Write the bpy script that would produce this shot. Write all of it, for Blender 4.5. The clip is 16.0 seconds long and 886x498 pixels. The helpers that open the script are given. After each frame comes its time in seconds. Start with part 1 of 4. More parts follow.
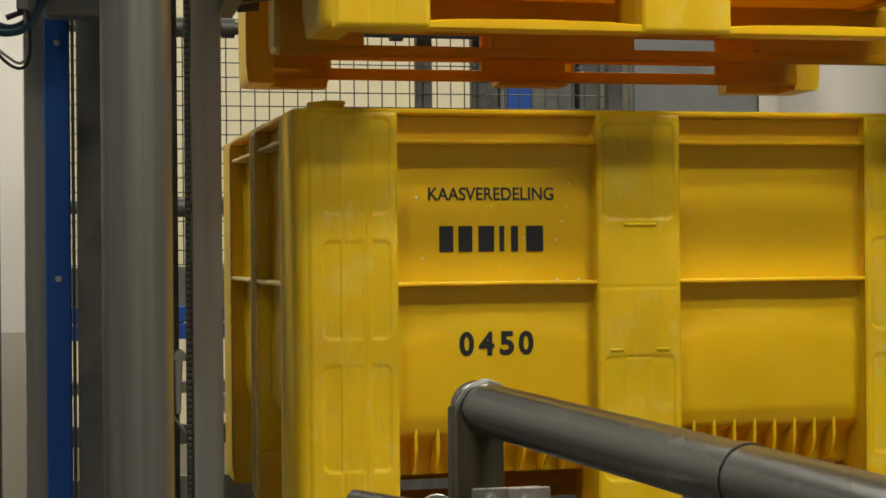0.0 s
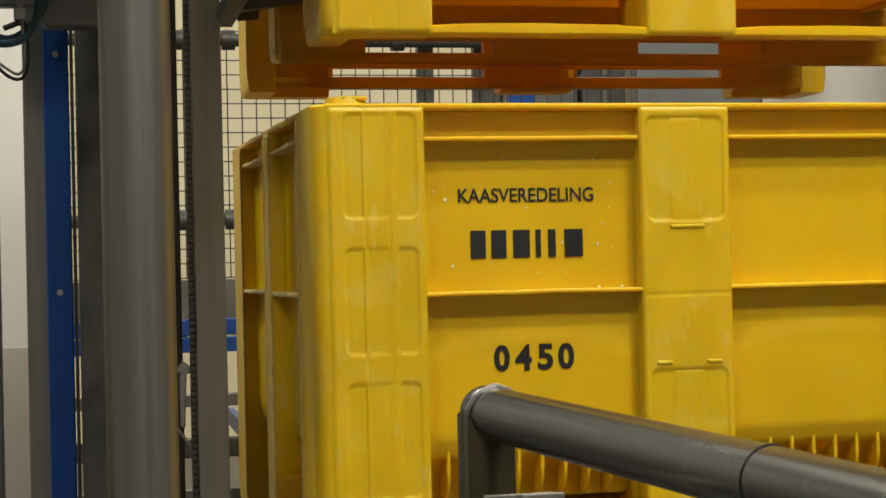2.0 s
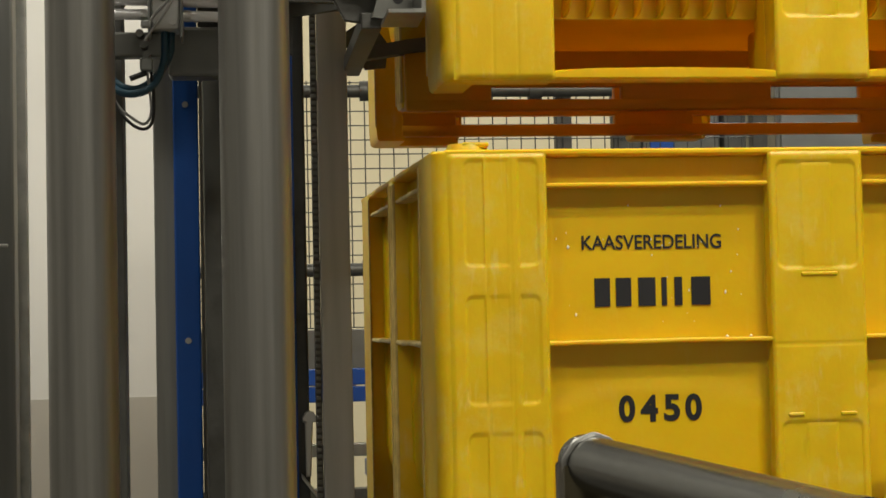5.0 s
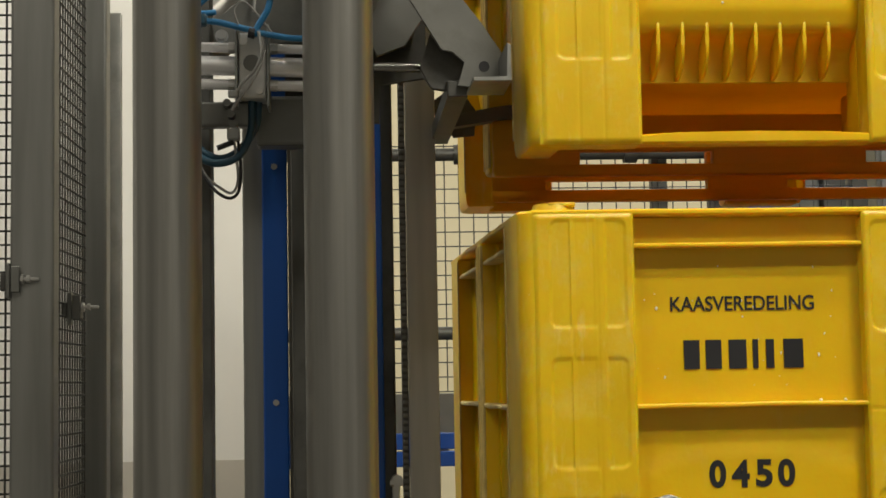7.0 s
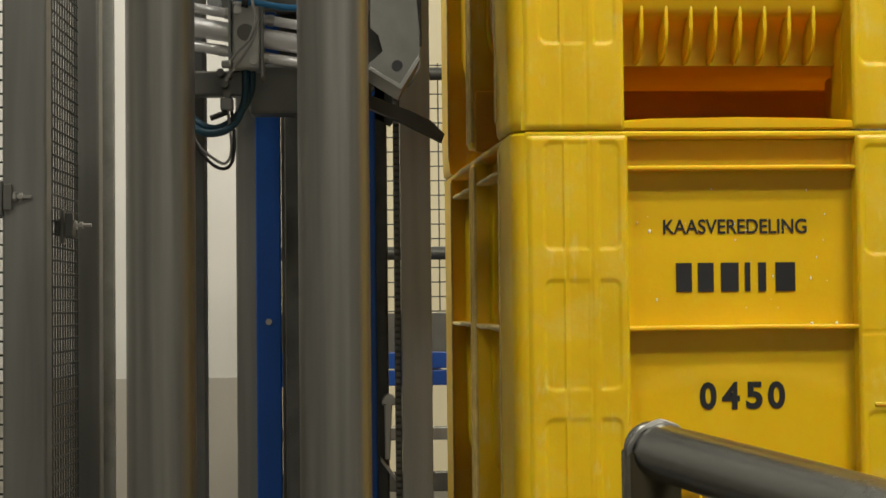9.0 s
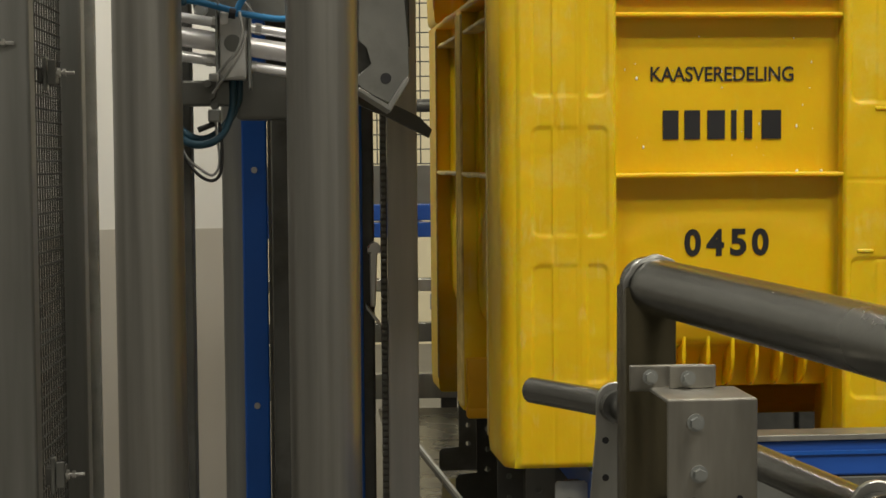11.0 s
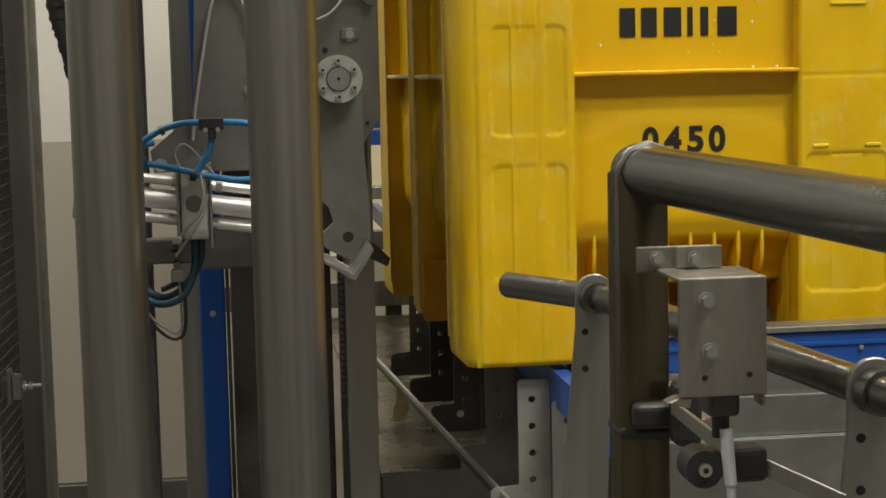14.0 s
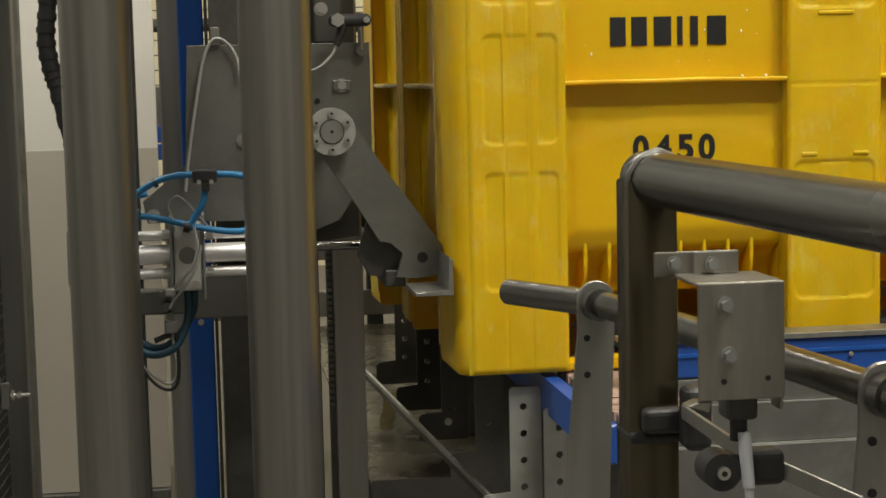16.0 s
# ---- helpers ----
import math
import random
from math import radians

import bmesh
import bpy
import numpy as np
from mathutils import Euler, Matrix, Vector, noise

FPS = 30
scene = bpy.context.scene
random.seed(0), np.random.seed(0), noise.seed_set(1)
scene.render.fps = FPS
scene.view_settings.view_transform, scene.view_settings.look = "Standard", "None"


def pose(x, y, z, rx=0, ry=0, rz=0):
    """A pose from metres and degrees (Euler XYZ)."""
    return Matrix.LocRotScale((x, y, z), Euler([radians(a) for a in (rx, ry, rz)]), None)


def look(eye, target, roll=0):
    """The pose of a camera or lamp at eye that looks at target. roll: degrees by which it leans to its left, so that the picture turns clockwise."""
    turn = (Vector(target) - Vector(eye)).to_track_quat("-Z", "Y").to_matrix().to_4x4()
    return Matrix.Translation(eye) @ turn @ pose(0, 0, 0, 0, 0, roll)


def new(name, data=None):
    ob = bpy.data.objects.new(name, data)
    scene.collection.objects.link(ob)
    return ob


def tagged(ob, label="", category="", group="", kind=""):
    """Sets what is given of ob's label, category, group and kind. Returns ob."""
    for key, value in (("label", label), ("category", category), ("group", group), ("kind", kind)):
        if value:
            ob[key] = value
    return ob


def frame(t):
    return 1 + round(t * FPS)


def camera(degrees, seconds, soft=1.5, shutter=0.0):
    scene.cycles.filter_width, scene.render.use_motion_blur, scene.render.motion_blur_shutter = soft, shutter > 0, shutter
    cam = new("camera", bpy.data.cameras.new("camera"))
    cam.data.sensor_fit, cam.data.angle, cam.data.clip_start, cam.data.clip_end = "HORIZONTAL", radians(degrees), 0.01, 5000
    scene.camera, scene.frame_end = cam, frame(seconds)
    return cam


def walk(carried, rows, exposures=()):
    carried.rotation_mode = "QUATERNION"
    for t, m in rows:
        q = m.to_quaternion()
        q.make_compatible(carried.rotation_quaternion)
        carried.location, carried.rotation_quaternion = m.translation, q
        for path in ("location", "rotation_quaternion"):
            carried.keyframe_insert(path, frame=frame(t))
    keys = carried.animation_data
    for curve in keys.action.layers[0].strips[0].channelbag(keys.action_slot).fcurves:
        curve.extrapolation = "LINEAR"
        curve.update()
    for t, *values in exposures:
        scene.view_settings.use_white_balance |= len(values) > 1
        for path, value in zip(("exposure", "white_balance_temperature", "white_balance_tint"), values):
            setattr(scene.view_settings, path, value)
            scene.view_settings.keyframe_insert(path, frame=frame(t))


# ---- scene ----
cam = camera(30.16, 16.0, soft=1.6)
PATH = [
    (0, (-0.343, -2.525, 1.203), (0.084, -0.571, 1.204), -0.5),
    (0.5, (-0.337, -2.514, 1.2), (0.091, -0.56, 1.201), -0.6),
    (1, (-0.335, -2.495, 1.197), (0.089, -0.54, 1.2), -1.2),
    (1.5, (-0.336, -2.491, 1.196), (0.09, -0.537, 1.208), -1.4),
    (2, (-0.339, -2.493, 1.195), (0.084, -0.538, 1.211), -1.3),
    (2.5, (-0.338, -2.493, 1.196), (0.077, -0.537, 1.218), -1.2),
    (3, (-0.336, -2.493, 1.195), (0.045, -0.53, 1.22), -1.0),
    (3.2, (-0.333, -2.491, 1.194), (0.04, -0.527, 1.218), -1.0),
    (5.3, (-0.289, -2.462, 1.185), (-0.064, -0.478, 1.289), -1.1),
    (5.5, (-0.291, -2.459, 1.183), (-0.077, -0.474, 1.302), -1.0),
    (6, (-0.288, -2.457, 1.184), (-0.11, -0.47, 1.328), -1.0),
    (6.5, (-0.265, -2.447, 1.179), (-0.121, -0.458, 1.328), -1.0),
    (7, (-0.265, -2.445, 1.182), (-0.142, -0.456, 1.347), -1.0),
    (7.5, (-0.265, -2.444, 1.177), (-0.141, -0.455, 1.347), -0.7),
    (8, (-0.26, -2.441, 1.18), (-0.14, -0.451, 1.338), -0.4),
    (8.5, (-0.263, -2.442, 1.19), (-0.139, -0.45, 1.312), -0.4),
    (9, (-0.266, -2.444, 1.186), (-0.135, -0.45, 1.252), -0.6),
    (9.5, (-0.268, -2.443, 1.181), (-0.128, -0.448, 1.208), -0.6),
    (10, (-0.273, -2.445, 1.178), (-0.132, -0.451, 1.156), -0.4),
    (12.5, (-0.306, -2.456, 1.158), (-0.114, -0.474, 0.972), -0.9),
    (13, (-0.316, -2.454, 1.157), (-0.116, -0.474, 0.957), -1.0),
    (13.5, (-0.327, -2.455, 1.156), (-0.097, -0.479, 0.952), -1.2),
    (14, (-0.335, -2.446, 1.153), (-0.09, -0.473, 0.939), -1.3),
    (14.5, (-0.345, -2.443, 1.152), (-0.087, -0.472, 0.933), -1.3),
    (15, (-0.353, -2.447, 1.152), (-0.084, -0.477, 0.934), -1.4),
    (15.5, (-0.362, -2.449, 1.151), (-0.09, -0.478, 0.942), -1.3),
    (16, (-0.366, -2.45, 1.152), (-0.087, -0.48, 0.949), -1.3),
]
walk(cam, [(t, look(eye, target, roll)) for t, eye, target, roll in PATH])

# ---- world and light ----
world = bpy.data.worlds.new("hall")
scene.world = world
world.use_nodes = True
world.node_tree.nodes["Background"].inputs[0].default_value = (0.75, 0.8, 0.85, 1)
world.node_tree.nodes["Background"].inputs[1].default_value = 0.03
scene.view_settings.exposure = 0.0


def unseen_lamp(x, y, z, power, sx, sy):
    """An added trough light out of view: housing, glowing diffuser and its area lamp."""
    root = tagged(new("unseen_ceiling_light"), "long white trough light added under the ceiling, never in view", "ceiling light", "hall lights")
    root.location = (x, y, z)
    part("housing", box_bm(-sx / 2, -sy / 2, 0.01, sx / 2, sy / 2, 0.09, 0.01), M_white, root)
    part("diffuser", box_bm(-sx / 2 + 0.02, -sy / 2 + 0.02, -0.004, sx / 2 - 0.02, sy / 2 - 0.02, 0.006), M_lamp, root)
    data = bpy.data.lights.new("unseen_area_lamp", "AREA")
    data.shape, data.size, data.size_y, data.energy, data.color = "RECTANGLE", sx, sy, power, (1.0, 0.945, 0.81)
    lamp = new("unseen_area_lamp", data)
    lamp.location = (x, y, z - 0.03)


# ---- materials ----
def mat(name, color, rough=0.5, metal=0.0, var=0.12, scale=8.0, stretch=(1, 1, 1), bump=0.1, bscale=60.0, rvar=0.1, spec=0.5, wear=None, wear_amount=0.0, wear_scale=3.0, sss=0.0, scratch=0.0):
    """Principled surface with variation at two scales, fine relief and optional worn or dirty patches."""
    m = bpy.data.materials.new(name)
    m.use_nodes = True
    nt = m.node_tree
    b = nt.nodes["Principled BSDF"]
    link = nt.links.new
    co = nt.nodes.new("ShaderNodeTexCoord")
    mp = nt.nodes.new("ShaderNodeMapping")
    mp.inputs["Scale"].default_value = stretch
    link(co.outputs["Object"], mp.inputs["Vector"])
    big = nt.nodes.new("ShaderNodeTexNoise")
    big.inputs["Scale"].default_value = scale
    big.inputs["Detail"].default_value = 6
    link(mp.outputs[0], big.inputs["Vector"])
    fine = nt.nodes.new("ShaderNodeTexNoise")
    fine.inputs["Scale"].default_value = bscale
    fine.inputs["Detail"].default_value = 4
    link(mp.outputs[0], fine.inputs["Vector"])
    ramp = nt.nodes.new("ShaderNodeMapRange")
    ramp.inputs["From Min"].default_value, ramp.inputs["From Max"].default_value = 0.3, 0.7
    ramp.inputs["To Min"].default_value, ramp.inputs["To Max"].default_value = 1 - var, 1 + var
    link(big.outputs["Fac"], ramp.inputs["Value"])
    mul = nt.nodes.new("ShaderNodeMix")
    mul.data_type, mul.blend_type = "RGBA", "MULTIPLY"
    mul.inputs["Factor"].default_value = 1
    mul.inputs["A"].default_value = (*color, 1)
    link(ramp.outputs[0], mul.inputs["B"])
    out = mul.outputs["Result"]
    if wear:
        w = nt.nodes.new("ShaderNodeTexNoise")
        w.inputs["Scale"].default_value, w.inputs["Detail"].default_value, w.inputs["Roughness"].default_value = wear_scale, 9, 0.7
        link(co.outputs["Object"], w.inputs["Vector"])
        wr = nt.nodes.new("ShaderNodeMapRange")
        wr.inputs["From Min"].default_value, wr.inputs["From Max"].default_value = 0.5, 0.72
        wr.inputs["To Max"].default_value = wear_amount
        link(w.outputs["Fac"], wr.inputs["Value"])
        mx = nt.nodes.new("ShaderNodeMix")
        mx.data_type = "RGBA"
        mx.inputs["B"].default_value = (*wear, 1)
        link(wr.outputs[0], mx.inputs["Factor"])
        link(out, mx.inputs["A"])
        out = mx.outputs["Result"]
    if scratch:
        sm = nt.nodes.new("ShaderNodeMapping")
        sm.inputs["Scale"].default_value = (62, 62, 15)
        link(co.outputs["Object"], sm.inputs["Vector"])
        sc = nt.nodes.new("ShaderNodeTexNoise")
        sc.inputs["Scale"].default_value, sc.inputs["Detail"].default_value = 1.0, 5
        link(sm.outputs[0], sc.inputs["Vector"])
        sr = nt.nodes.new("ShaderNodeMapRange")
        sr.inputs["From Min"].default_value, sr.inputs["From Max"].default_value = 0.60, 0.72
        sr.inputs["To Max"].default_value = scratch
        link(sc.outputs["Fac"], sr.inputs["Value"])
        sx = nt.nodes.new("ShaderNodeMix")
        sx.data_type = "RGBA"
        sx.inputs["B"].default_value = (0.80, 0.68, 0.30, 1)
        link(sr.outputs[0], sx.inputs["Factor"])
        link(out, sx.inputs["A"])
        out = sx.outputs["Result"]
    link(out, b.inputs["Base Color"])
    rr = nt.nodes.new("ShaderNodeMapRange")
    rr.inputs["To Min"].default_value, rr.inputs["To Max"].default_value = max(0.03, rough - rvar), min(1, rough + rvar)
    link(big.outputs["Fac"], rr.inputs["Value"])
    link(rr.outputs[0], b.inputs["Roughness"])
    b.inputs["Metallic"].default_value = metal
    b.inputs["Specular IOR Level"].default_value = spec
    if sss:
        b.inputs["Subsurface Weight"].default_value = sss
        b.inputs["Subsurface Radius"].default_value = (1.0, 0.35, 0.02)
        b.inputs["Subsurface Scale"].default_value = 0.02
    if bump:
        bp = nt.nodes.new("ShaderNodeBump")
        bp.inputs["Strength"].default_value, bp.inputs["Distance"].default_value = bump, 0.002
        link(fine.outputs["Fac"], bp.inputs["Height"])
        link(bp.outputs[0], b.inputs["Normal"])
    return m


def glow(name, color, strength):
    m = bpy.data.materials.new(name)
    m.use_nodes = True
    b = m.node_tree.nodes["Principled BSDF"]
    b.inputs["Base Color"].default_value = (*color, 1)
    b.inputs["Emission Color"].default_value, b.inputs["Emission Strength"].default_value = (*color, 1), strength
    return m


M_yellow = mat("yellow_plastic", (0.71, 0.448, 0.001), 0.40, var=0.06, scale=5, bump=0.12, bscale=140, wear=(0.76, 0.53, 0.03), wear_amount=0.3, wear_scale=9, sss=0.4, spec=0.4, scratch=0.05)
M_yellow_post = mat("scuffed_yellow_plastic", (0.71, 0.450, 0.002), 0.44, var=0.08, scale=9, stretch=(1.6, 1.6, 0.8), bump=0.14, bscale=110, wear=(0.72, 0.53, 0.09), wear_amount=0.75, wear_scale=14, sss=0.4, spec=0.4, scratch=0.22)
M_under = mat("thin_translucent_yellow_plastic", (0.71, 0.40, 0.001), 0.42, var=0.08, scale=5, bump=0.12, bscale=140, wear=(0.5, 0.28, 0.01), wear_amount=0.5, wear_scale=9)


def translucent(m, color, share):
    """Lets light seep through a thin moulded wall."""
    nt = m.node_tree
    tr = nt.nodes.new("ShaderNodeBsdfTranslucent")
    tr.inputs["Color"].default_value = (*color, 1)
    mix = nt.nodes.new("ShaderNodeMixShader")
    mix.inputs["Fac"].default_value = share
    nt.links.new(nt.nodes["Principled BSDF"].outputs[0], mix.inputs[1])
    nt.links.new(tr.outputs[0], mix.inputs[2])
    nt.links.new(mix.outputs[0], nt.nodes["Material Output"].inputs["Surface"])


translucent(M_under, (0.86, 0.50, 0.008), 0.42)
M_black = mat("black_print", (0.012, 0.012, 0.014), 0.5, var=0.2, bump=0.05)
M_rubber = mat("black_rubber", (0.02, 0.02, 0.022), 0.55, var=0.2, bump=0.15)
M_steel = mat("brushed_stainless", (0.33, 0.33, 0.31), 0.42, 0.85, var=0.15, scale=6, stretch=(8, 8, 0.35), bump=0.06, bscale=90, rvar=0.08)
M_tube = mat("satin_stainless_tube", (0.288, 0.282, 0.262), 0.33, 0.88, var=0.16, scale=6, stretch=(11, 11, 0.25), bump=0.05, bscale=120, rvar=0.08)
M_rail = mat("dark_blasted_steel_tube", (0.175, 0.175, 0.165), 0.25, 0.92, var=0.06, scale=7, stretch=(1, 1, 1), bump=0.08, bscale=160)
# Base colour darkened to stand for the dark that the rod reflects.
M_ram = mat("dark_reflecting_piston_rod", (0.16, 0.155, 0.14), 0.16, 0.95, var=0.1, bump=0.02)
# The rail's steel again, with its dark olive reflection put into the colour.
M_post = mat("brown_reflecting_steel", (0.105, 0.092, 0.058), 0.25, 0.92, var=0.12, scale=7, bump=0.05, bscale=90)
M_edge = mat("pale_worn_plastic_edge", (0.68, 0.53, 0.20), 0.5, var=0.2, scale=40, bump=0.3, bscale=200)
M_bright = mat("galvanised_sheet", (0.46, 0.47, 0.45), 0.42, 0.7, var=0.12, scale=14, bump=0.06, bscale=80, wear=(0.22, 0.215, 0.19), wear_amount=0.45, wear_scale=10)
M_flat = mat("matt_flat_steel_bar", (0.46, 0.458, 0.445), 0.5, 0.35, var=0.1, scale=8, stretch=(6, 6, 0.4), bump=0.05)
M_sheet = mat("dull_galvanised_sheet", (0.24, 0.245, 0.235), 0.42, 0.8, var=0.14, scale=12, bump=0.06, bscale=80, wear=(0.14, 0.135, 0.12), wear_amount=0.45, wear_scale=10)
M_fence = mat("grey_fence_steel", (0.25, 0.25, 0.236), 0.45, 0.8, var=0.14, scale=5, stretch=(7, 7, 0.4), bump=0.05)
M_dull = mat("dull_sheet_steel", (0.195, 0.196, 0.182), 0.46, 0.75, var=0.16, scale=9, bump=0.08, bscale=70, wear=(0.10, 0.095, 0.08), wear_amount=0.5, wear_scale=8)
# Patchy grime; the low base tone also carries shade on deep parts.
M_dark_steel = mat("grimy_shaded_steel", (0.10, 0.10, 0.092), 0.5, 0.6, var=0.25, scale=7, bump=0.12, wear=(0.04, 0.035, 0.03), wear_amount=0.7, wear_scale=6)
M_chrome = mat("polished_aluminium", (0.82, 0.81, 0.82), 0.36, 0.55, var=0.04, scale=10, stretch=(0.4, 8, 8), bump=0.02)
M_zinc = mat("zinc_bolt", (0.55, 0.54, 0.52), 0.32, 0.9, var=0.1, bump=0.05)
# Stainless with a dim brownish reflection put into its base colour.
M_brown_reflect = mat("brown_reflecting_stainless", (0.30, 0.287, 0.255), 0.40, 0.85, var=0.2, scale=20, stretch=(4, 4, 0.6), bump=0.05)
M_clamp = mat("pale_aluminium", (0.56, 0.56, 0.54), 0.4, 0.15, var=0.1, scale=20, bump=0.06)
M_alu = mat("grey_aluminium", (0.30, 0.31, 0.30), 0.42, 0.6, var=0.08, bump=0.05)
M_blue = mat("blue_plastic", (0.006, 0.080, 0.37), 0.4, var=0.08, scale=6, bump=0.06)
M_beam = mat("blue_painted_beam", (0.012, 0.075, 0.36), 0.38, var=0.1, scale=5, bump=0.05, wear=(0.03, 0.06, 0.18), wear_amount=0.4)
M_hose = mat("blue_hose", (0.02, 0.17, 0.38), 0.42, var=0.1, bump=0.03)
M_hose_dark = mat("dark_teal_hose", (0.02, 0.07, 0.11), 0.42, var=0.15, bump=0.03)
M_cable = mat("grey_cable", (0.34, 0.34, 0.33), 0.5, var=0.1, bump=0.03)
M_pale = mat("pale_grey_cable", (0.52, 0.54, 0.58), 0.45, var=0.05, bump=0.02)
M_white = mat("white_paint", (0.74, 0.71, 0.64), 0.45, var=0.03, scale=3, bump=0.02)
M_wall = mat("white_wall_panel", (0.75, 0.745, 0.71), 0.42, var=0.04, scale=1.5, bump=0.03, bscale=30)
# Wall white darkened to beige-grey: a reflection put into the colour.
M_wall_low = mat("reflection_toned_wall_panel", (0.49, 0.465, 0.41), 0.45, var=0.05, scale=1.5, bump=0.03, bscale=30)
M_wall_dim = mat("dim_unseen_wall", (0.26, 0.255, 0.24), 0.6, var=0.06, scale=1.0, bump=0.04)
M_cream = mat("cream_wall", (0.78, 0.70, 0.48), 0.55, var=0.04, scale=1.2, bump=0.04)
M_floor = mat("worn_concrete_floor", (0.11, 0.105, 0.095), 0.4, var=0.2, scale=2, bump=0.1, wear=(0.07, 0.065, 0.05), wear_amount=0.7, wear_scale=2)
M_tray = mat("oily_drip_tray", (0.17, 0.16, 0.12), 0.28, 0.5, var=0.3, scale=9, bump=0.12, wear=(0.03, 0.026, 0.02), wear_amount=0.9, wear_scale=14)
M_mesh = mat("dark_fence_wire", (0.06, 0.06, 0.055), 0.5, 0.4, var=0.1, bump=0.0)
M_chain = mat("pinkish_plastic_chain", (0.38, 0.27, 0.22), 0.55, var=0.15, scale=30, bump=0.1, wear=(0.2, 0.13, 0.1), wear_amount=0.5, wear_scale=20)
M_rack = mat("toothed_rack_belt", (0.10, 0.095, 0.085), 0.6, var=0.15, bump=0.05)
M_film = mat("torn_plastic_film", (0.55, 0.50, 0.33), 0.3, var=0.2, bump=0.2)
M_ceiling = mat("ceiling_panel", (0.30, 0.30, 0.28), 0.6, var=0.04, bump=0.03)
M_lamp = glow("lamp_diffuser", (1.0, 0.95, 0.86), 6.0)


# ---- mesh tools ----
def part(name, bm, material, parent=None, label="", smooth=False):
    me = bpy.data.meshes.new(name)
    bmesh.ops.recalc_face_normals(bm, faces=bm.faces)
    if smooth:
        for f in bm.faces:
            f.smooth = True
        for e in bm.edges:
            if len(e.link_faces) == 2 and e.calc_face_angle(0) > 0.7:
                e.smooth = False
    bm.to_mesh(me)
    bm.free()
    me.materials.append(material)
    ob = new(name, me)
    if parent:
        ob.parent = parent
    if label:
        ob["label"] = label
    return ob


def add_box(bm, x0, y0, z0, x1, y1, z1, bevel=0.0, seg=2):
    vs = [bm.verts.new(p) for p in ((x0, y0, z0), (x1, y0, z0), (x1, y1, z0), (x0, y1, z0), (x0, y0, z1), (x1, y0, z1), (x1, y1, z1), (x0, y1, z1))]
    fs = [bm.faces.new([vs[i] for i in q]) for q in ((3, 2, 1, 0), (4, 5, 6, 7), (0, 1, 5, 4), (1, 2, 6, 5), (2, 3, 7, 6), (3, 0, 4, 7))]
    if bevel:
        es = {e for f in fs for e in f.edges}
        bmesh.ops.bevel(bm, geom=list(es), offset=bevel, segments=seg, profile=0.5, affect="EDGES")
    return bm


def box_bm(x0, y0, z0, x1, y1, z1, bevel=0.0, seg=2):
    return add_box(bmesh.new(), x0, y0, z0, x1, y1, z1, bevel, seg)


def add_prism(bm, poly, axis, a, b, bevel=0.0, seg=1):
    """A polygon in the plane across an axis, drawn out from a to b along it."""
    def place(u, v, w):
        return {"x": (w, u, v), "y": (u, w, v), "z": (u, v, w)}[axis]
    lo = [bm.verts.new(place(u, v, a)) for u, v in poly]
    hi = [bm.verts.new(place(u, v, b)) for u, v in poly]
    n = len(poly)
    fs = [bm.faces.new(lo[::-1]), bm.faces.new(hi)]
    for i in range(n):
        fs.append(bm.faces.new((lo[i], lo[(i + 1) % n], hi[(i + 1) % n], hi[i])))
    if bevel:
        es = {e for f in fs[:2] for e in f.edges}
        bmesh.ops.bevel(bm, geom=list(es), offset=bevel, segments=seg, profile=0.5, affect="EDGES")
    return bm


def prism_bm(poly, axis, a, b, bevel=0.0, seg=1):
    return add_prism(bmesh.new(), poly, axis, a, b, bevel, seg)


def add_rod(bm, a, b, r, seg=24, r2=None):
    a, b = Vector(a), Vector(b)
    d = b - a
    m = Matrix.Translation((a + b) / 2) @ d.to_track_quat("Z", "Y").to_matrix().to_4x4()
    bmesh.ops.create_cone(bm, cap_ends=True, cap_tris=False, segments=seg, radius1=r, radius2=r if r2 is None else r2, depth=d.length, matrix=m)
    return bm


def rod_bm(a, b, r, seg=24, r2=None):
    return add_rod(bmesh.new(), a, b, r, seg, r2)


def smooth_path(points, n=8):
    """Catmull-Rom points through the given ones."""
    ps = [Vector(p) for p in points]
    ps = [2 * ps[0] - ps[1], *ps, 2 * ps[-1] - ps[-2]]
    out = []
    for i in range(1, len(ps) - 2):
        for k in range(n):
            t = k / n
            p0, p1, p2, p3 = ps[i - 1 : i + 3]
            out.append(0.5 * ((2 * p1) + (p2 - p0) * t + (2 * p0 - 5 * p1 + 4 * p2 - p3) * t * t + (3 * p1 - p0 - 3 * p2 + p3) * t ** 3))
    out.append(ps[-2])
    return out


def add_hose(bm, points, r, seg=10, n=8):
    path = smooth_path(points, n)
    rings = []
    up = Vector((0, 1, 0.01)).normalized()
    for i, p in enumerate(path):
        d = (path[min(i + 1, len(path) - 1)] - path[max(i - 1, 0)]).normalized()
        s = d.cross(up)
        s = s.normalized() if s.length > 1e-4 else d.orthogonal().normalized()
        u = s.cross(d)
        rings.append([bm.verts.new(p + r * (math.cos(2 * math.pi * k / seg) * s + math.sin(2 * math.pi * k / seg) * u)) for k in range(seg)])
    for a, b in zip(rings, rings[1:]):
        for k in range(seg):
            bm.faces.new((a[k], a[(k + 1) % seg], b[(k + 1) % seg], b[k]))
    bm.faces.new(rings[0][::-1])
    bm.faces.new(rings[-1])
    return bm


def hose_bm(points, r, seg=10, n=8):
    return add_hose(bmesh.new(), points, r, seg, n)


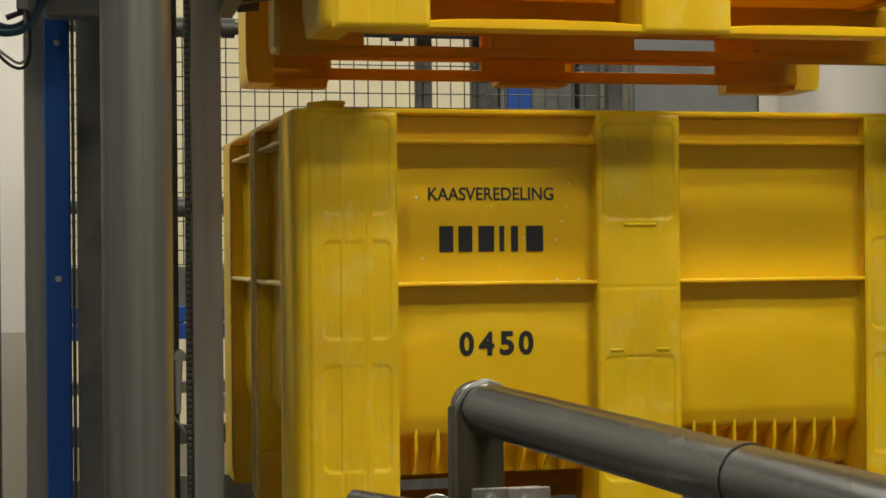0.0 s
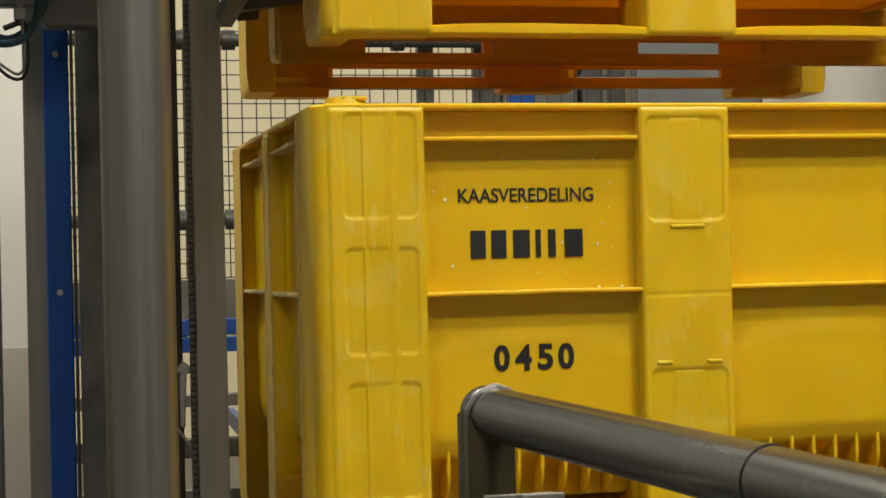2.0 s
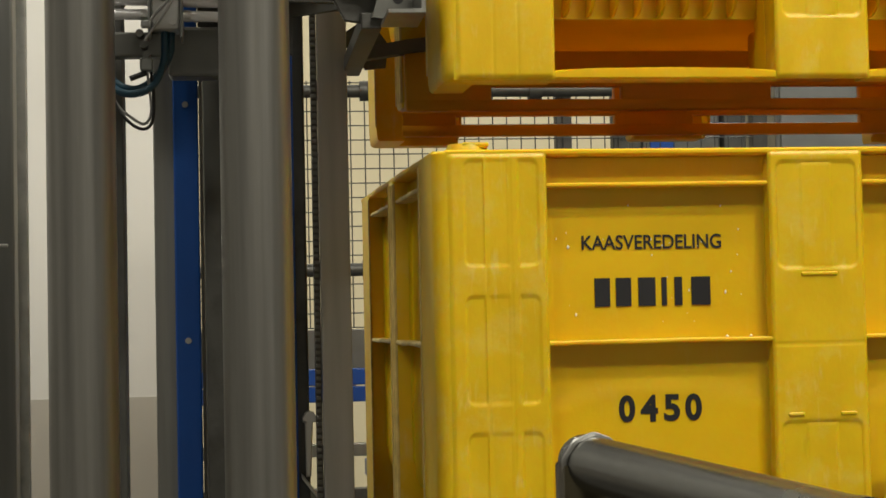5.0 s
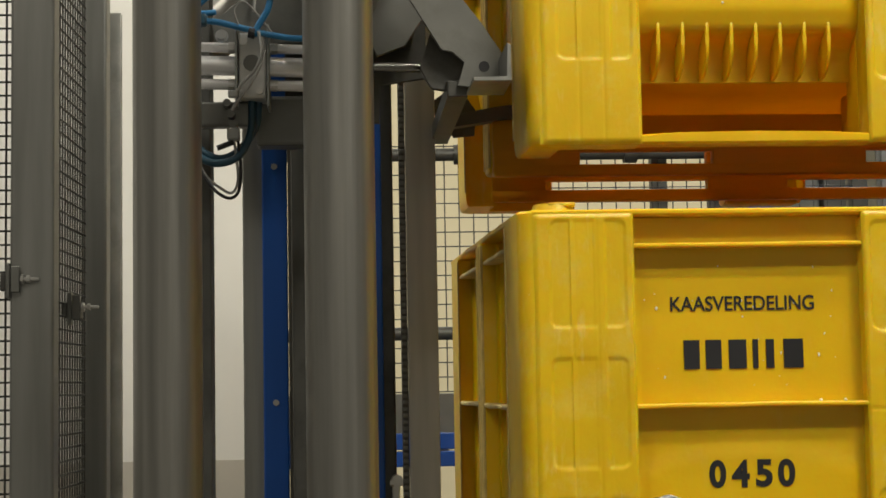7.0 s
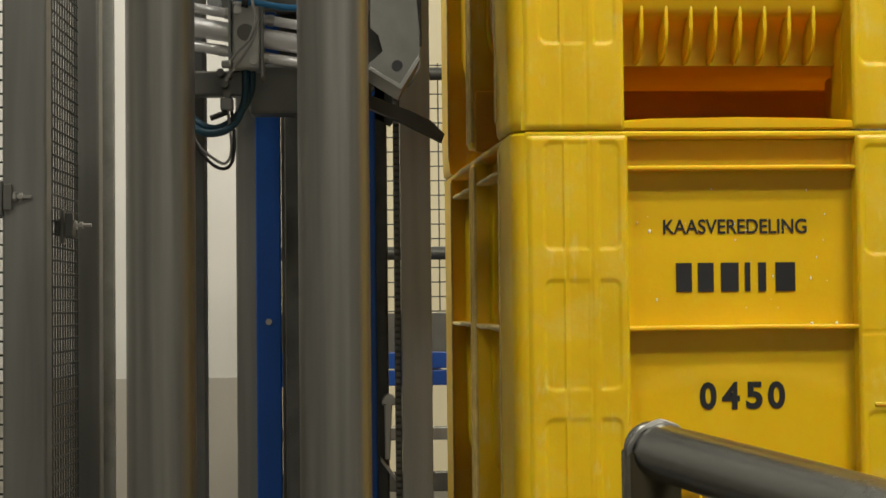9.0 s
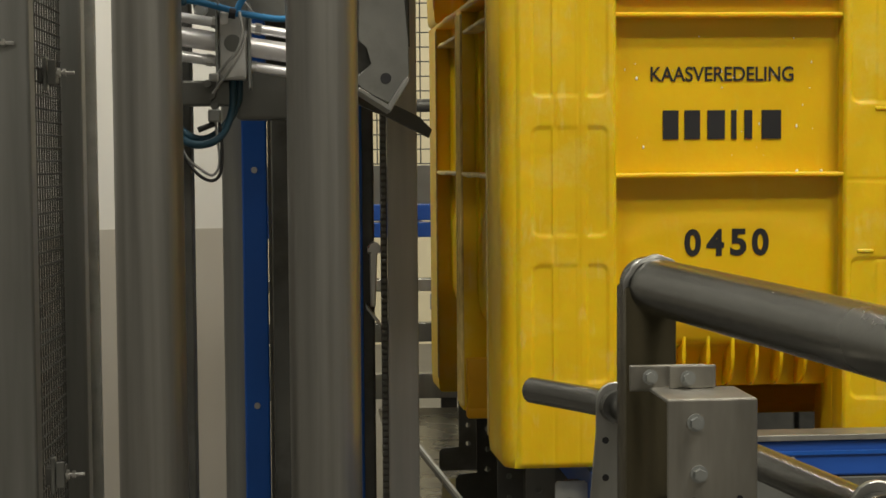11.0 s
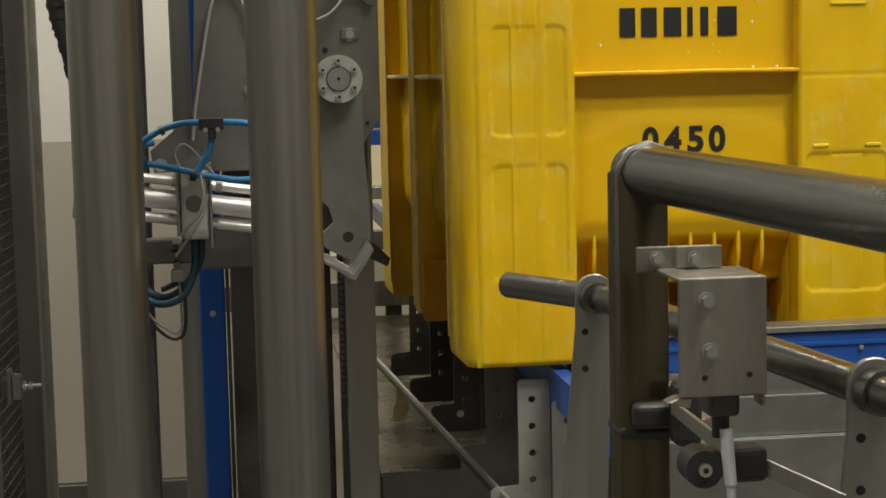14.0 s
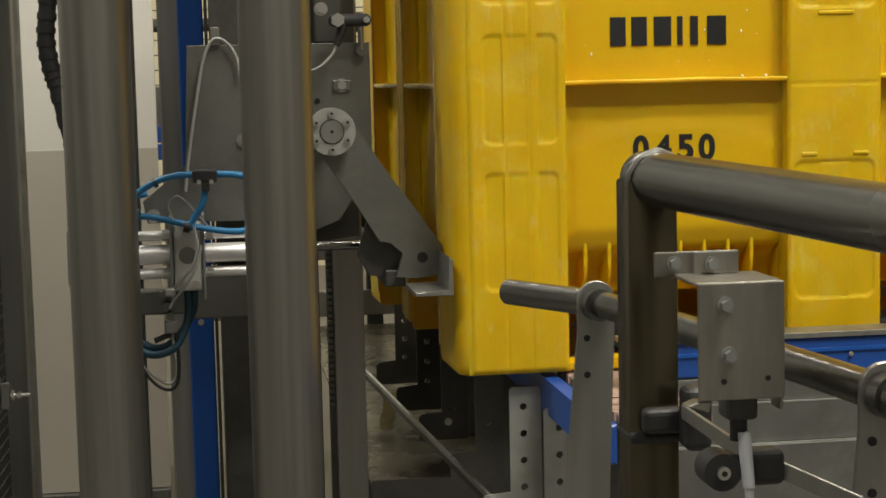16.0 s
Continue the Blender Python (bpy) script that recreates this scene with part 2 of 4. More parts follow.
def arc(cx, cy, r, a0, a1, n=6):
    return [(cx + r * math.cos(radians(a0 + (a1 - a0) * k / n)), cy + r * math.sin(radians(a0 + (a1 - a0) * k / n))) for k in range(n + 1)]


def bolt(parent, x, y, z, r=0.006, h=0.006, axis="y", name="bolt"):
    """A hexagon head with a washer, facing the camera side."""
    bm = bmesh.new()
    d = {"y": (0, -1, 0), "x": (1, 0, 0), "z": (0, 0, 1)}[axis]
    p = Vector((x, y, z))
    add_rod(bm, p, p + Vector(d) * h * 0.25, r * 1.45, 16)
    add_rod(bm, p + Vector(d) * h * 0.2, p + Vector(d) * h, r, 6)
    return part(name, bm, M_zinc, parent)


def words(name, text, x, y, z, width, height, material, parent, bold=0.02):
    """Lettering of a given width and capital height on a face that looks towards -y, its baseline's left end at x, z."""
    cu = bpy.data.curves.new(name, "FONT")
    cu.body, cu.extrude, cu.offset = text, 0.02, bold
    tmp = new(name, cu)
    dg = bpy.context.evaluated_depsgraph_get()
    me = bpy.data.meshes.new_from_object(tmp.evaluated_get(dg))
    bpy.data.objects.remove(tmp)
    co = np.array([v.co[:] for v in me.vertices])
    lo, hi = co.min(0), co.max(0)
    sx, sz = width / (hi[0] - lo[0]), height / (hi[1] - lo[1])
    for v in me.vertices:
        c = v.co.copy()
        v.co = ((c.x - lo[0]) * sx, -(c.z - lo[2]) / (hi[2] - lo[2]) * 0.0012, (c.y - lo[1]) * sz)
    me.materials.append(material)
    ob = new(name, me)
    ob.location = (x, y, z)
    ob.parent = parent
    return ob


# ---- hall ----
def structure(name, bm, material, label, category):
    return tagged(part(name, bm, material), label, category, kind="structure")


structure("floor", box_bm(-6, -6, -0.1, 7, 9, 0), M_floor, "worn grey concrete hall floor with oily stains", "floor")
# Ceiling, south, west and east walls are unseen, added dim to darken reflections.
structure("ceiling", box_bm(-6, -6, 5.2, 7, 9, 5.3), M_ceiling, "unseen panelled hall ceiling in a dim tone", "ceiling")
structure("wall_north", box_bm(-6, 8.0, 0, 7, 8.2, 5.2), M_cream, "cream coloured plain hall wall behind the fence", "wall")
structure("wall_south", box_bm(-6, -6.2, 0, 7, -6.0, 5.2), M_wall_dim, "unseen grey hall wall, dimmed to darken reflections", "wall")
structure("wall_west", box_bm(-6.2, -6, 0, -6.0, 9, 5.2), M_wall_dim, "unseen grey hall wall, dimmed to darken reflections", "wall")
structure("wall_east", box_bm(7.0, -6, 0, 7.2, 9, 5.2), M_wall_dim, "unseen grey hall wall, dimmed to darken reflections", "wall")
partition = tagged(new("partition_wall"), "white panelled partition wall, a reflection's darker tone painted on its lower half", "wall", kind="structure")
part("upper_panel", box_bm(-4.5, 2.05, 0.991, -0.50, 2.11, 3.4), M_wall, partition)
# The lower panel's tone paints a reflected darker band on the wall.
part("lower_panel", box_bm(-4.5, 2.048, 0.06, -0.50, 2.11, 0.991), M_wall_low, partition, "lower wall panel in the beige-grey tone of a reflection")
part("plinth", box_bm(-4.5, 2.03, 0, -0.50, 2.11, 0.058, 0.004), M_dull, partition, "dull steel plinth strip")

# None is in view: the front three follow cast shadows, the rest add fill.
for lx, ly, pw in ((1.7, -3.3, 108), (1.5, -2.2, 112), (1.3, -1.1, 78), (-2.6, -3.0, 80), (-2.3, 0.9, 120), (2.4, 1.2, 50), (-1.0, 5.2, 80), (2.2, 5.2, 90)):
    unseen_lamp(lx, ly, 5.11, pw, 1.5, 0.30)

# ---- stackable crates ----
CW, CD, CH = 1.2, 1.0, 0.741
ROWS_Y = ((0.0, 0.155), (0.435, 0.565), (0.845, 1.0))


def crate_corner(bm, flip_x, flip_y):
    """A hollow corner post, rounded outside and tucked in at its foot."""
    def ring(z, inset, grow):
        r = 0.024 + grow
        pts = [(0.174 - inset * 0.3, inset)] + [(0.174 - inset * 0.3, 0.055)] + [(0.055, 0.055)] + [(0.055, 0.15)] + [(inset, 0.15)]
        a = arc(inset + r, inset + r, r, 180, 270, 6)
        return [(x, y) for x, y in pts + a]
    levels = ((0.002, 0.006, 0.0), (0.006, 0.0025, 0.0), (0.016, 0.001, 0.0), (0.05, 0, 0), (CH - 0.02, 0, 0), (CH - 0.004, 0.0, 0), (CH, 0.004, 0))
    rings = []
    for z, i, g in levels:
        rings.append([bm.verts.new((CW - x if flip_x else x, CD - y if flip_y else y, z)) for x, y in ring(z, i, g)])
    n = len(rings[0])
    for a, b in zip(rings, rings[1:]):
        for k in range(n):
            bm.faces.new((a[k], a[(k + 1) % n], b[(k + 1) % n], b[k]))
    bm.faces.new(rings[0])
    bm.faces.new(rings[-1][::-1])
    return bm


def skin_bm(us, vs, front, back):
    """A closed moulded skin: a fine front sheet, a plain sheet behind it and the rim between them."""
    bm = bmesh.new()
    nu, nv = len(us), len(vs)
    f = [[bm.verts.new(front(u, v)) for u in us] for v in vs]
    g = [[bm.verts.new(back(u, v)) for u in us] for v in vs]
    for j in range(nv - 1):
        for i in range(nu - 1):
            bm.faces.new((f[j][i], f[j][i + 1], f[j + 1][i + 1], f[j + 1][i]))
            bm.faces.new((g[j][i], g[j + 1][i], g[j + 1][i + 1], g[j][i + 1]))
    for i in range(nu - 1):
        bm.faces.new((f[0][i], g[0][i], g[0][i + 1], f[0][i + 1]))
        bm.faces.new((f[-1][i], f[-1][i + 1], g[-1][i + 1], g[-1][i]))
    for j in range(nv - 1):
        bm.faces.new((f[j][0], f[j + 1][0], g[j + 1][0], g[j][0]))
        bm.faces.new((f[j][-1], g[j][-1], g[j + 1][-1], f[j + 1][-1]))
    return bm


def span(a, b, step):
    n = max(2, int(round((b - a) / step)))
    return [a + (b - a) * i / n for i in range(n + 1)]


def ease(x):
    x = min(1.0, max(0.0, x))
    return x * x * (3 - 2 * x)


def inside(u, v, u0, u1, v0, v1, rl, rr):
    """Distance inside a field whose left and right corners are rounded by rl and rr."""
    r = rl if u < (u0 + u1) / 2 else rr
    du, dv = abs(u - (u0 + u1) / 2) - (u1 - u0) / 2 + r, abs(v - (v0 + v1) / 2) - (v1 - v0) / 2 + r
    return r - math.hypot(max(du, 0), max(dv, 0)) - min(max(du, dv), 0)


TIERS = ((0.132, 0.312), (0.354, 0.520), (0.563, 0.727))


def corner_relief(u, v):
    """Depth of the sunk fields on a corner post's face."""
    d = 0.0
    for v0, v1 in TIERS:
        d = max(d, 0.0021 * ease(inside(u, v, 0.045, 0.078, v0, v1, 0.013, 0.002) / 0.003))
        d = max(d, 0.0013 * ease(inside(u, v, 0.080, 0.116, v0, v1, 0.001, 0.001) / 0.003))
        d = max(d, 0.0021 * ease(inside(u, v, 0.128, 0.162, v0, v1, 0.002, 0.013) / 0.003))
    for line in (0.079, 0.117):
        d = max(d, 0.0008 * ease(1 - abs(u - line) / 0.003))
    return d


def centre_relief(u, v):
    """Depth of the sunk fields on the middle post's face, 0.152 wide."""
    d = 0.0
    for v0, v1 in ((0.10, 0.318), (0.552, 0.722)):
        d = max(d, 0.0026 * ease(inside(u, v, 0.010, 0.142, v0, v1, 0.014, 0.014) / 0.0035))
        d -= 0.0012 * ease(inside(u, v, 0.050, 0.102, v0 + 0.003, v1 - 0.003, 0.003, 0.003) / 0.003)
    d = max(d, 0.0012 * ease(1 - abs(v - 0.436) / 0.003))
    return d


def post_skin(x0, width, relief, mirror, seed):
    """The outer face of a post with its sunk fields, a little uneven as moulded plastic is."""
    def front(u, v):
        rim = ease(min(u - 0.0, width - u) / 0.004) if relief is centre_relief else ease((u - 0.018) / 0.012) * ease((width - u) / 0.004)
        rim *= ease((v - 0.003) / 0.006) * ease((CH - 0.004 - v) / 0.006)
        y = 0.0012 - rim * (0.0042 - relief(u, v)) + 0.0006 * noise.noise(Vector((u * 22, v * 9, seed)))
        return (x0 + (width - u if mirror else u), y, v)

    def back(u, v):
        return (x0 + (width - u if mirror else u), 0.005, v)
    lo = 0.0 if relief is centre_relief else 0.018
    return skin_bm(span(lo, width, 0.0022), span(0.003, CH - 0.004, 0.0032), front, back)


SCOOP = [(0.089, 0.112), (0.088, 0.131), (0.085, 0.150), (0.076, 0.166), (0.060, 0.177), (0.046, 0.182), (0.037, 0.190), (0.0325, 0.205), (0.0315, 0.24), (0.0312, 0.30), (0.031, 0.36), (0.0305, 0.437), (0.0308, 0.55), (0.031, 0.68), (0.0305, 0.731)]


def wall_skin(a, b, seed, foot=0):
    """A wall field: slightly bowed, with a soft arched bulge below and its foot scooped inwards."""
    rows = [(p[0], p[1]) for p in smooth_path([(y, z, 0) for y, z in SCOOP[foot:]], 5)]
    mid, half = (a + b) / 2, (b - a) / 2

    def front(x, p):
        y, z = p
        top = 0.340 + 0.048 * math.sqrt(max(0.0, 1 - ((x - mid) / half) ** 2))
        d = min(top - z, half - 0.004 - abs(x - mid), (z - 0.196) * 0.8)
        y -= 0.0048 * ease(d / 0.020)
        y -= 0.010 * ease(1 - (half - abs(x - mid)) / 0.010) if z > 0.23 else 0
        return (x, y + 0.0007 * noise.noise(Vector((x * 8, z * 8, seed))), z)

    def back(x, p):
        return (x, p[0] + 0.012, p[1])
    return skin_bm(span(a, b, 0.0065), rows, front, back)


def turned(bm, m):
    bm.transform(m)
    return bm


def wavy_rib(a, b, y0, y1, z, h, wave, seed):
    """A moulded ledge whose front edge runs a little uneven, as worn plastic does."""
    bm = bmesh.new()
    n = 14
    rows = []
    for i in range(n + 1):
        x = a + (b - a) * i / n
        dz = wave * noise.noise(Vector((x * 9, seed * 3.7, 0)))
        dy = 0.5 * wave * noise.noise(Vector((x * 14, seed * 5.1, 4)))
        r = 0.28 * h
        prof = [(y0 + dy + r, z), (y0 + dy, z + r), (y0 + dy, z + h - r), (y0 + dy + r, z + h), (y1, z + h), (y1, z)]
        rows.append([bm.verts.new((x, y, zz + (dz if j < 4 else 0))) for j, (y, zz) in enumerate(prof)])
    for p, q in zip(rows, rows[1:]):
        for j in range(6):
            bm.faces.new((p[j], p[(j + 1) % 6], q[(j + 1) % 6], q[j]))
    bm.faces.new(rows[0])
    bm.faces.new(rows[-1][::-1])
    return bm


def crate(label, bars):
    root = tagged(new("stacking_crate"), label, "crate", "stacked yellow crates")
    T = Matrix.Translation((-CW / 2, -CD / 2, 0))

    def piece(name, bm, material=M_yellow, sub="", parent=root, smooth=True):
        if parent is root:
            bm.transform(T)
        return part(name, bm, material, parent, sub, smooth)

    # floor deck and the four walls
    piece("deck", box_bm(0.05, 0.092, 0.119, 1.15, 0.908, 0.137, 0.004), M_under)
    turns = (Matrix.Identity(4), Matrix.Translation((CW, CD, 0)) @ Matrix.Rotation(math.pi, 4, "Z"), Matrix.Translation((0, CD, 0)) @ Matrix.Rotation(-math.pi / 2, 4, "Z"), Matrix.Translation((CW, 0, 0)) @ Matrix.Rotation(math.pi / 2, 4, "Z"))
    for k in range(4):
        L = CW if k < 2 else CD
        spans = ((0.170, 0.528), (0.672, 1.030)) if k < 2 else ((0.146, 0.474), (0.526, 0.854))
        wall = piece("crate_wall", turned(wavy_rib(0.02, L - 0.02, 0.0, 0.052, CH - 0.009, 0.010, 0.0006 if k < 2 else 0.003, k + 9), turns[k]), M_yellow, "moulded wall of the yellow crate")

        def sub(name, bm):
            bm.transform(T @ turns[k])
            return part(name, bm, M_edge if name == "rib" and k > 1 else M_yellow, wall, smooth=True)

        for a, b in spans:
            sub("panel", wall_skin(a, b, k + 3 * a, 1 if k == 1 else 0))
            sub("rib", wavy_rib(a - 0.002, b + 0.002, 0.0005, 0.034, 0.4415, 0.007, 0.0016 if k < 2 else 0.003, k))
            sub("rib", wavy_rib(a - 0.002, b + 0.002, 0.003, 0.034, 0.6835 if k < 2 else 0.694, 0.007, 0.0008 if k < 2 else 0.003, k + 5))
        if k < 2:
            for a, b in spans:
                for x in (a - 0.001, b - 0.004):
                    sub("pocket_side", prism_bm([(0.050, 0.200), (0.048, 0.020), (0.054, 0.012), (0.104, 0.030), (0.104, 0.200)], "x", x, x + 0.005, 0.0012))
        if k == 0:
            # hanging stiffening fins over the fork openings
            for s in (0.0, 0.502):
                for i in range(8):
                    x = 0.210 + s + i * 0.0382
                    prof = [(0.038, 0.204), (0.0340, 0.196), (0.0340, 0.176)] + arc(0.082, 0.162, 0.048, 168, 262, 8) + [(0.094, 0.113), (0.094, 0.146), (0.086, 0.166), (0.064, 0.182), (0.046, 0.192)]
                    sub("fin", prism_bm(prof, "x", x - 0.0029, x + 0.0029, 0.0014))
    for fx in (0, 1):
        for fy in (0, 1):
            bm = crate_corner(bmesh.new(), fx, fy)
            post = piece("corner_post", bm, M_yellow_post, "scuffed yellow corner post with raised pads")
            if not fy:
                part("face", turned(post_skin(1.026 if fx else 0.0, 0.174, corner_relief, bool(fx), fx), T), M_yellow_post, post, smooth=True)
    for fy in (0, 1):
        back = turns[1] if fy else turns[0]
        post = piece("centre_post", turned(box_bm(0.524, 0.0, 0.011, 0.676, 0.055, CH - 0.011, 0.008), back), M_yellow_post)
        if not fy:
            part("face", turned(post_skin(0.524, 0.152, centre_relief, False, 7), T), M_yellow_post, post, smooth=True)
        for a, b, z in ((0.545, 0.571, 0.324), (0.629, 0.655, 0.324), (0.572, 0.630, 0.541)):
            part("notch", turned(box_bm(a, -0.0052, z, b, 0.003, z + 0.006, 0.0015, 1), T @ back), M_yellow_post, post)
    for fx in (0, 1):
        bm = box_bm(0.0, 0.470, 0.02, 0.055, 0.530, CH, 0.006)
        back = turns[1] if fx else turns[0]
        post = piece("side_post", turned(bm, back), M_yellow_post)
        for a, b in ((0.470, 0.476), (0.496, 0.501), (0.524, 0.530), (0.146, 0.150), (0.850, 0.854)):
            part("edge_strip", turned(box_bm(-0.0022, a, 0.03, 0.003, b, CH - 0.012, 0.001, 1), T @ back), M_edge, post, "pale worn moulding edge")
    # feet of the front row and its slim runner
    for a, b in ((0.05, 0.174), (0.527, 0.673), (1.026, 1.15)):
        piece("foot", box_bm(a, 0.080, 0.018, b, 0.155, 0.10, 0.010, 3), M_under)
    for a, b in ((0.165, 0.533), (0.667, 1.035)):
        top = [(a, 0.0165), (a + 0.06, 0.0195), ((a + b) / 2, 0.0212), (b - 0.06, 0.0195), (b, 0.0165)]
        piece("front_runner", prism_bm([(a, 0.003), (b, 0.003)] + top[::-1], "y", 0.001, 0.045, 0.003), M_yellow, "lower runner of the yellow crate")
    # slotted middle and rear runners: a lower bar, an upper bar and the blocks that join them
    for y0, y1 in ROWS_Y[1:]:
        rear = y0 > 0.6
        ys = (y0 + 0.001, y0 + 0.028)
        x0, x1 = (0.05, CW - 0.05) if rear else (0.004, CW - 0.004)
        runner = piece("rear_runner", box_bm(x0, ys[0], 0.011, x1, ys[1], 0.034 if rear else 0.031, 0.004), M_under, "slotted runner under the yellow crate")
        part("upper_bar", turned(box_bm(x0, ys[0] + 0.0005, 0.052 if rear else 0.054, x1, ys[1] - 0.0005, 0.063 if rear else 0.1185, 0.004), T), M_under, runner, smooth=True)
        for a, b in ((x0 + 0.001, 0.155), (0.47, 0.628), (0.972, x1 - 0.001)) if rear else ((x0 + 0.001, 0.155), (0.388, 0.660), (0.905, x1 - 0.001)):
            part("joining_block", turned(box_bm(a, ys[0] + 0.001, 0.014, b, ys[1] - 0.001, 0.1188, 0.004), T), M_under, runner, smooth=True)
    for sx in (0.062, 1.138):
        for sy in (0.055, 0.945):
            bm = bmesh.new()
            add_rod(bm, (sx, sy, CH - 0.004), (sx, sy, CH + 0.014), 0.036, 20, 0.030)
            add_box(bm, sx - 0.012, sy - 0.03, CH + 0.008, sx + 0.03, sy + 0.03, CH + 0.0155, 0.003)
            piece("stacking_stud", bm, M_yellow_post)
    # print on the first panel
    if not bars:
        words("lettering", "KAASVEREDELING", 0.233 - CW / 2, 0.0306 - CD / 2, 0.5875, 0.222, 0.0225, M_black, root, 0.012)
        for a, w in ((0.2525, 0.024), (0.286, 0.024), (0.3215, 0.027), (0.3585, 0.008), (0.379, 0.012), (0.406, 0.030)):
            piece("bar", box_bm(a, 0.0288, 0.4995, a + w, 0.0310, 0.5435), M_black, "black printed bar", smooth=False)
        for ch, a, w in (("0", 0.2845, 0.0255), ("4", 0.3185, 0.0275), ("5", 0.3555, 0.0255), ("0", 0.3895, 0.0255)):
            words("digit", ch, a - CW / 2, 0.0264 - CD / 2, 0.3205, w, 0.0415, M_black, root, 0.035)
        # cheese crumbs and scuffs left on the print and the rib
        for _ in range(30):
            x, z, s = random.uniform(0.19, 0.51), random.choice((random.uniform(0.45, 0.66), random.uniform(0.46, 0.60))), random.uniform(0.0006, 0.0017)
            bm = bmesh.new()
            bmesh.ops.create_icosphere(bm, subdivisions=1, radius=s, matrix=Matrix.Translation((x, 0.0298, z)) @ Matrix.Diagonal((random.uniform(0.6, 1.6), 0.5, random.uniform(0.6, 2.2), 1)))
            piece("crumb", bm, M_white)
        for _ in range(9):
            bm = bmesh.new()
            x, z = random.gauss(0.021, 0.004), random.gauss(0.607, 0.010)
            bmesh.ops.create_icosphere(bm, subdivisions=1, radius=0.0032, matrix=Matrix.Translation((x, 0.004, z)) @ Matrix.Rotation(random.uniform(0, 3), 4, "Y") @ Matrix.Diagonal((0.4, 0.8, 1.5, 1)))
            piece("flake", bm, M_edge, "loose flake of worn plastic")
        for x in (0.455, 0.493):
            bm = bmesh.new()
            bmesh.ops.create_icosphere(bm, subdivisions=1, radius=0.0027, matrix=Matrix.Translation((x, 0.010, 0.450)))
            piece("crumb", bm, M_white)
    else:
        for a in (0.285, 0.320, 0.355, 0.390):
            piece("bar", box_bm(a, 0.0248, 0.3195, a + 0.022, 0.0275, 0.361), M_black, "black printed bar", smooth=False)
        for x, z in ((0.206, 0.233), (0.310, 0.226)):
            bm = bmesh.new()
            bmesh.ops.create_icosphere(bm, subdivisions=1, radius=0.0024, matrix=Matrix.Translation((x, 0.0262, z)) @ Matrix.Diagonal((1, 0.5, 1, 1)))
            piece("crumb", bm, M_white)
    return root


def widen(root):
    """Widens the crate towards its rear so that its side fits the camera's view."""
    for ob in root.children_recursive:
        if ob.type == "MESH" and ob.matrix_local.translation.length < 1e-6:
            for v in ob.data.vertices:
                v.co.x *= 1 + 0.062 * (v.co.y + CD / 2) / CD


lower_crate = crate("yellow plastic stacking crate with black print on the conveyor", False)
upper_crate = crate("yellow plastic stacking crate held over another crate", True)
widen(lower_crate)
widen(upper_crate)
LOW_Z, PITCH = 0.70, 0.7415


# ---- machine frame ----
col_a = tagged(new("frame_column"), "thick satin stainless tube column of the stacker frame", "column", "stacker frame columns")
part("tube", rod_bm((-0.522, 0.0, 0.012), (-0.522, 0.0, 2.6), 0.0508, 48), M_tube, col_a, smooth=True)
part("base_plate", box_bm(-0.60, -0.08, 0, -0.445, 0.08, 0.012, 0.003), M_steel, col_a)
col_b = tagged(new("frame_column"), "thick satin stainless tube column with a welded brace", "column", "stacker frame columns")
part("tube", rod_bm((-0.267, -0.105, 0.012), (-0.267, -0.105, 2.6), 0.0508, 48), M_tube, col_b, smooth=True)
part("base_plate", box_bm(-0.345, -0.185, 0, -0.19, -0.025, 0.012, 0.003), M_steel, col_b)
part("brace", rod_bm((-0.258, -0.095, 1.745), (-0.17, 0.50, 2.40), 0.0500, 40), M_tube, col_b, "diagonal satin tube brace", True)
brace = tagged(part("diagonal_brace", rod_bm((-0.575, 0.45, 1.73), (-0.05, 0.45, 2.25), 0.0508, 40), M_tube, smooth=True), "thick diagonal stainless tube brace of the frame", "brace")

# guide post with its blue cover strip
guide = tagged(new("guide_post"), "square stainless guide post with a blue plastic cover strip", "post")
part("post_body", box_bm(-0.450, 0.64, 0, -0.372, 0.76, 2.7, 0.004), M_steel, guide)
strip = part("cover_strip", box_bm(-0.4125, 0.622, 0.02, -0.366, 0.640, 2.7, 0.003), M_blue, guide, "dark blue plastic cover strip")
part("edge_angle", box_bm(-0.364, 0.60, 0.02, -0.358, 0.70, 2.7, 0.001), M_dark_steel, guide)
for z in (0.715, 1.155, 1.595, 2.035, 2.475):
    part("screw", rod_bm((-0.3895, 0.624, z), (-0.3895, 0.6195, z), 0.0058, 16), M_zinc, strip)
back_tube = tagged(part("rear_column", box_bm(-0.354, 0.45, 0, -0.30, 0.52, 2.7, 0.008), M_dark_steel, smooth=True), "dark steel column behind the frame tube", "column")
guide_b = tagged(new("guide_post"), "stainless guide post with a narrow blue strip", "post")
part("post_body", box_bm(-0.204, 0.62, 0, -0.168, 0.74, 2.7, 0.004), M_dark_steel, guide_b)
part("cover_strip", box_bm(-0.208, 0.604, 0.02, -0.190, 0.618, 2.7, 0.003), M_blue, guide_b, "dark blue plastic cover strip")
side_plate = tagged(new("side_channel"), "dark steel channel strip beside the frame tube", "channel")
part("web", box_bm(-0.505, 0.29, 0, -0.481, 0.31, 2.7, 0.002), M_dark_steel, side_plate)
part("flange", box_bm(-0.486, 0.311, 0, -0.481, 0.36, 2.7, 0.001), M_dark_steel, side_plate)

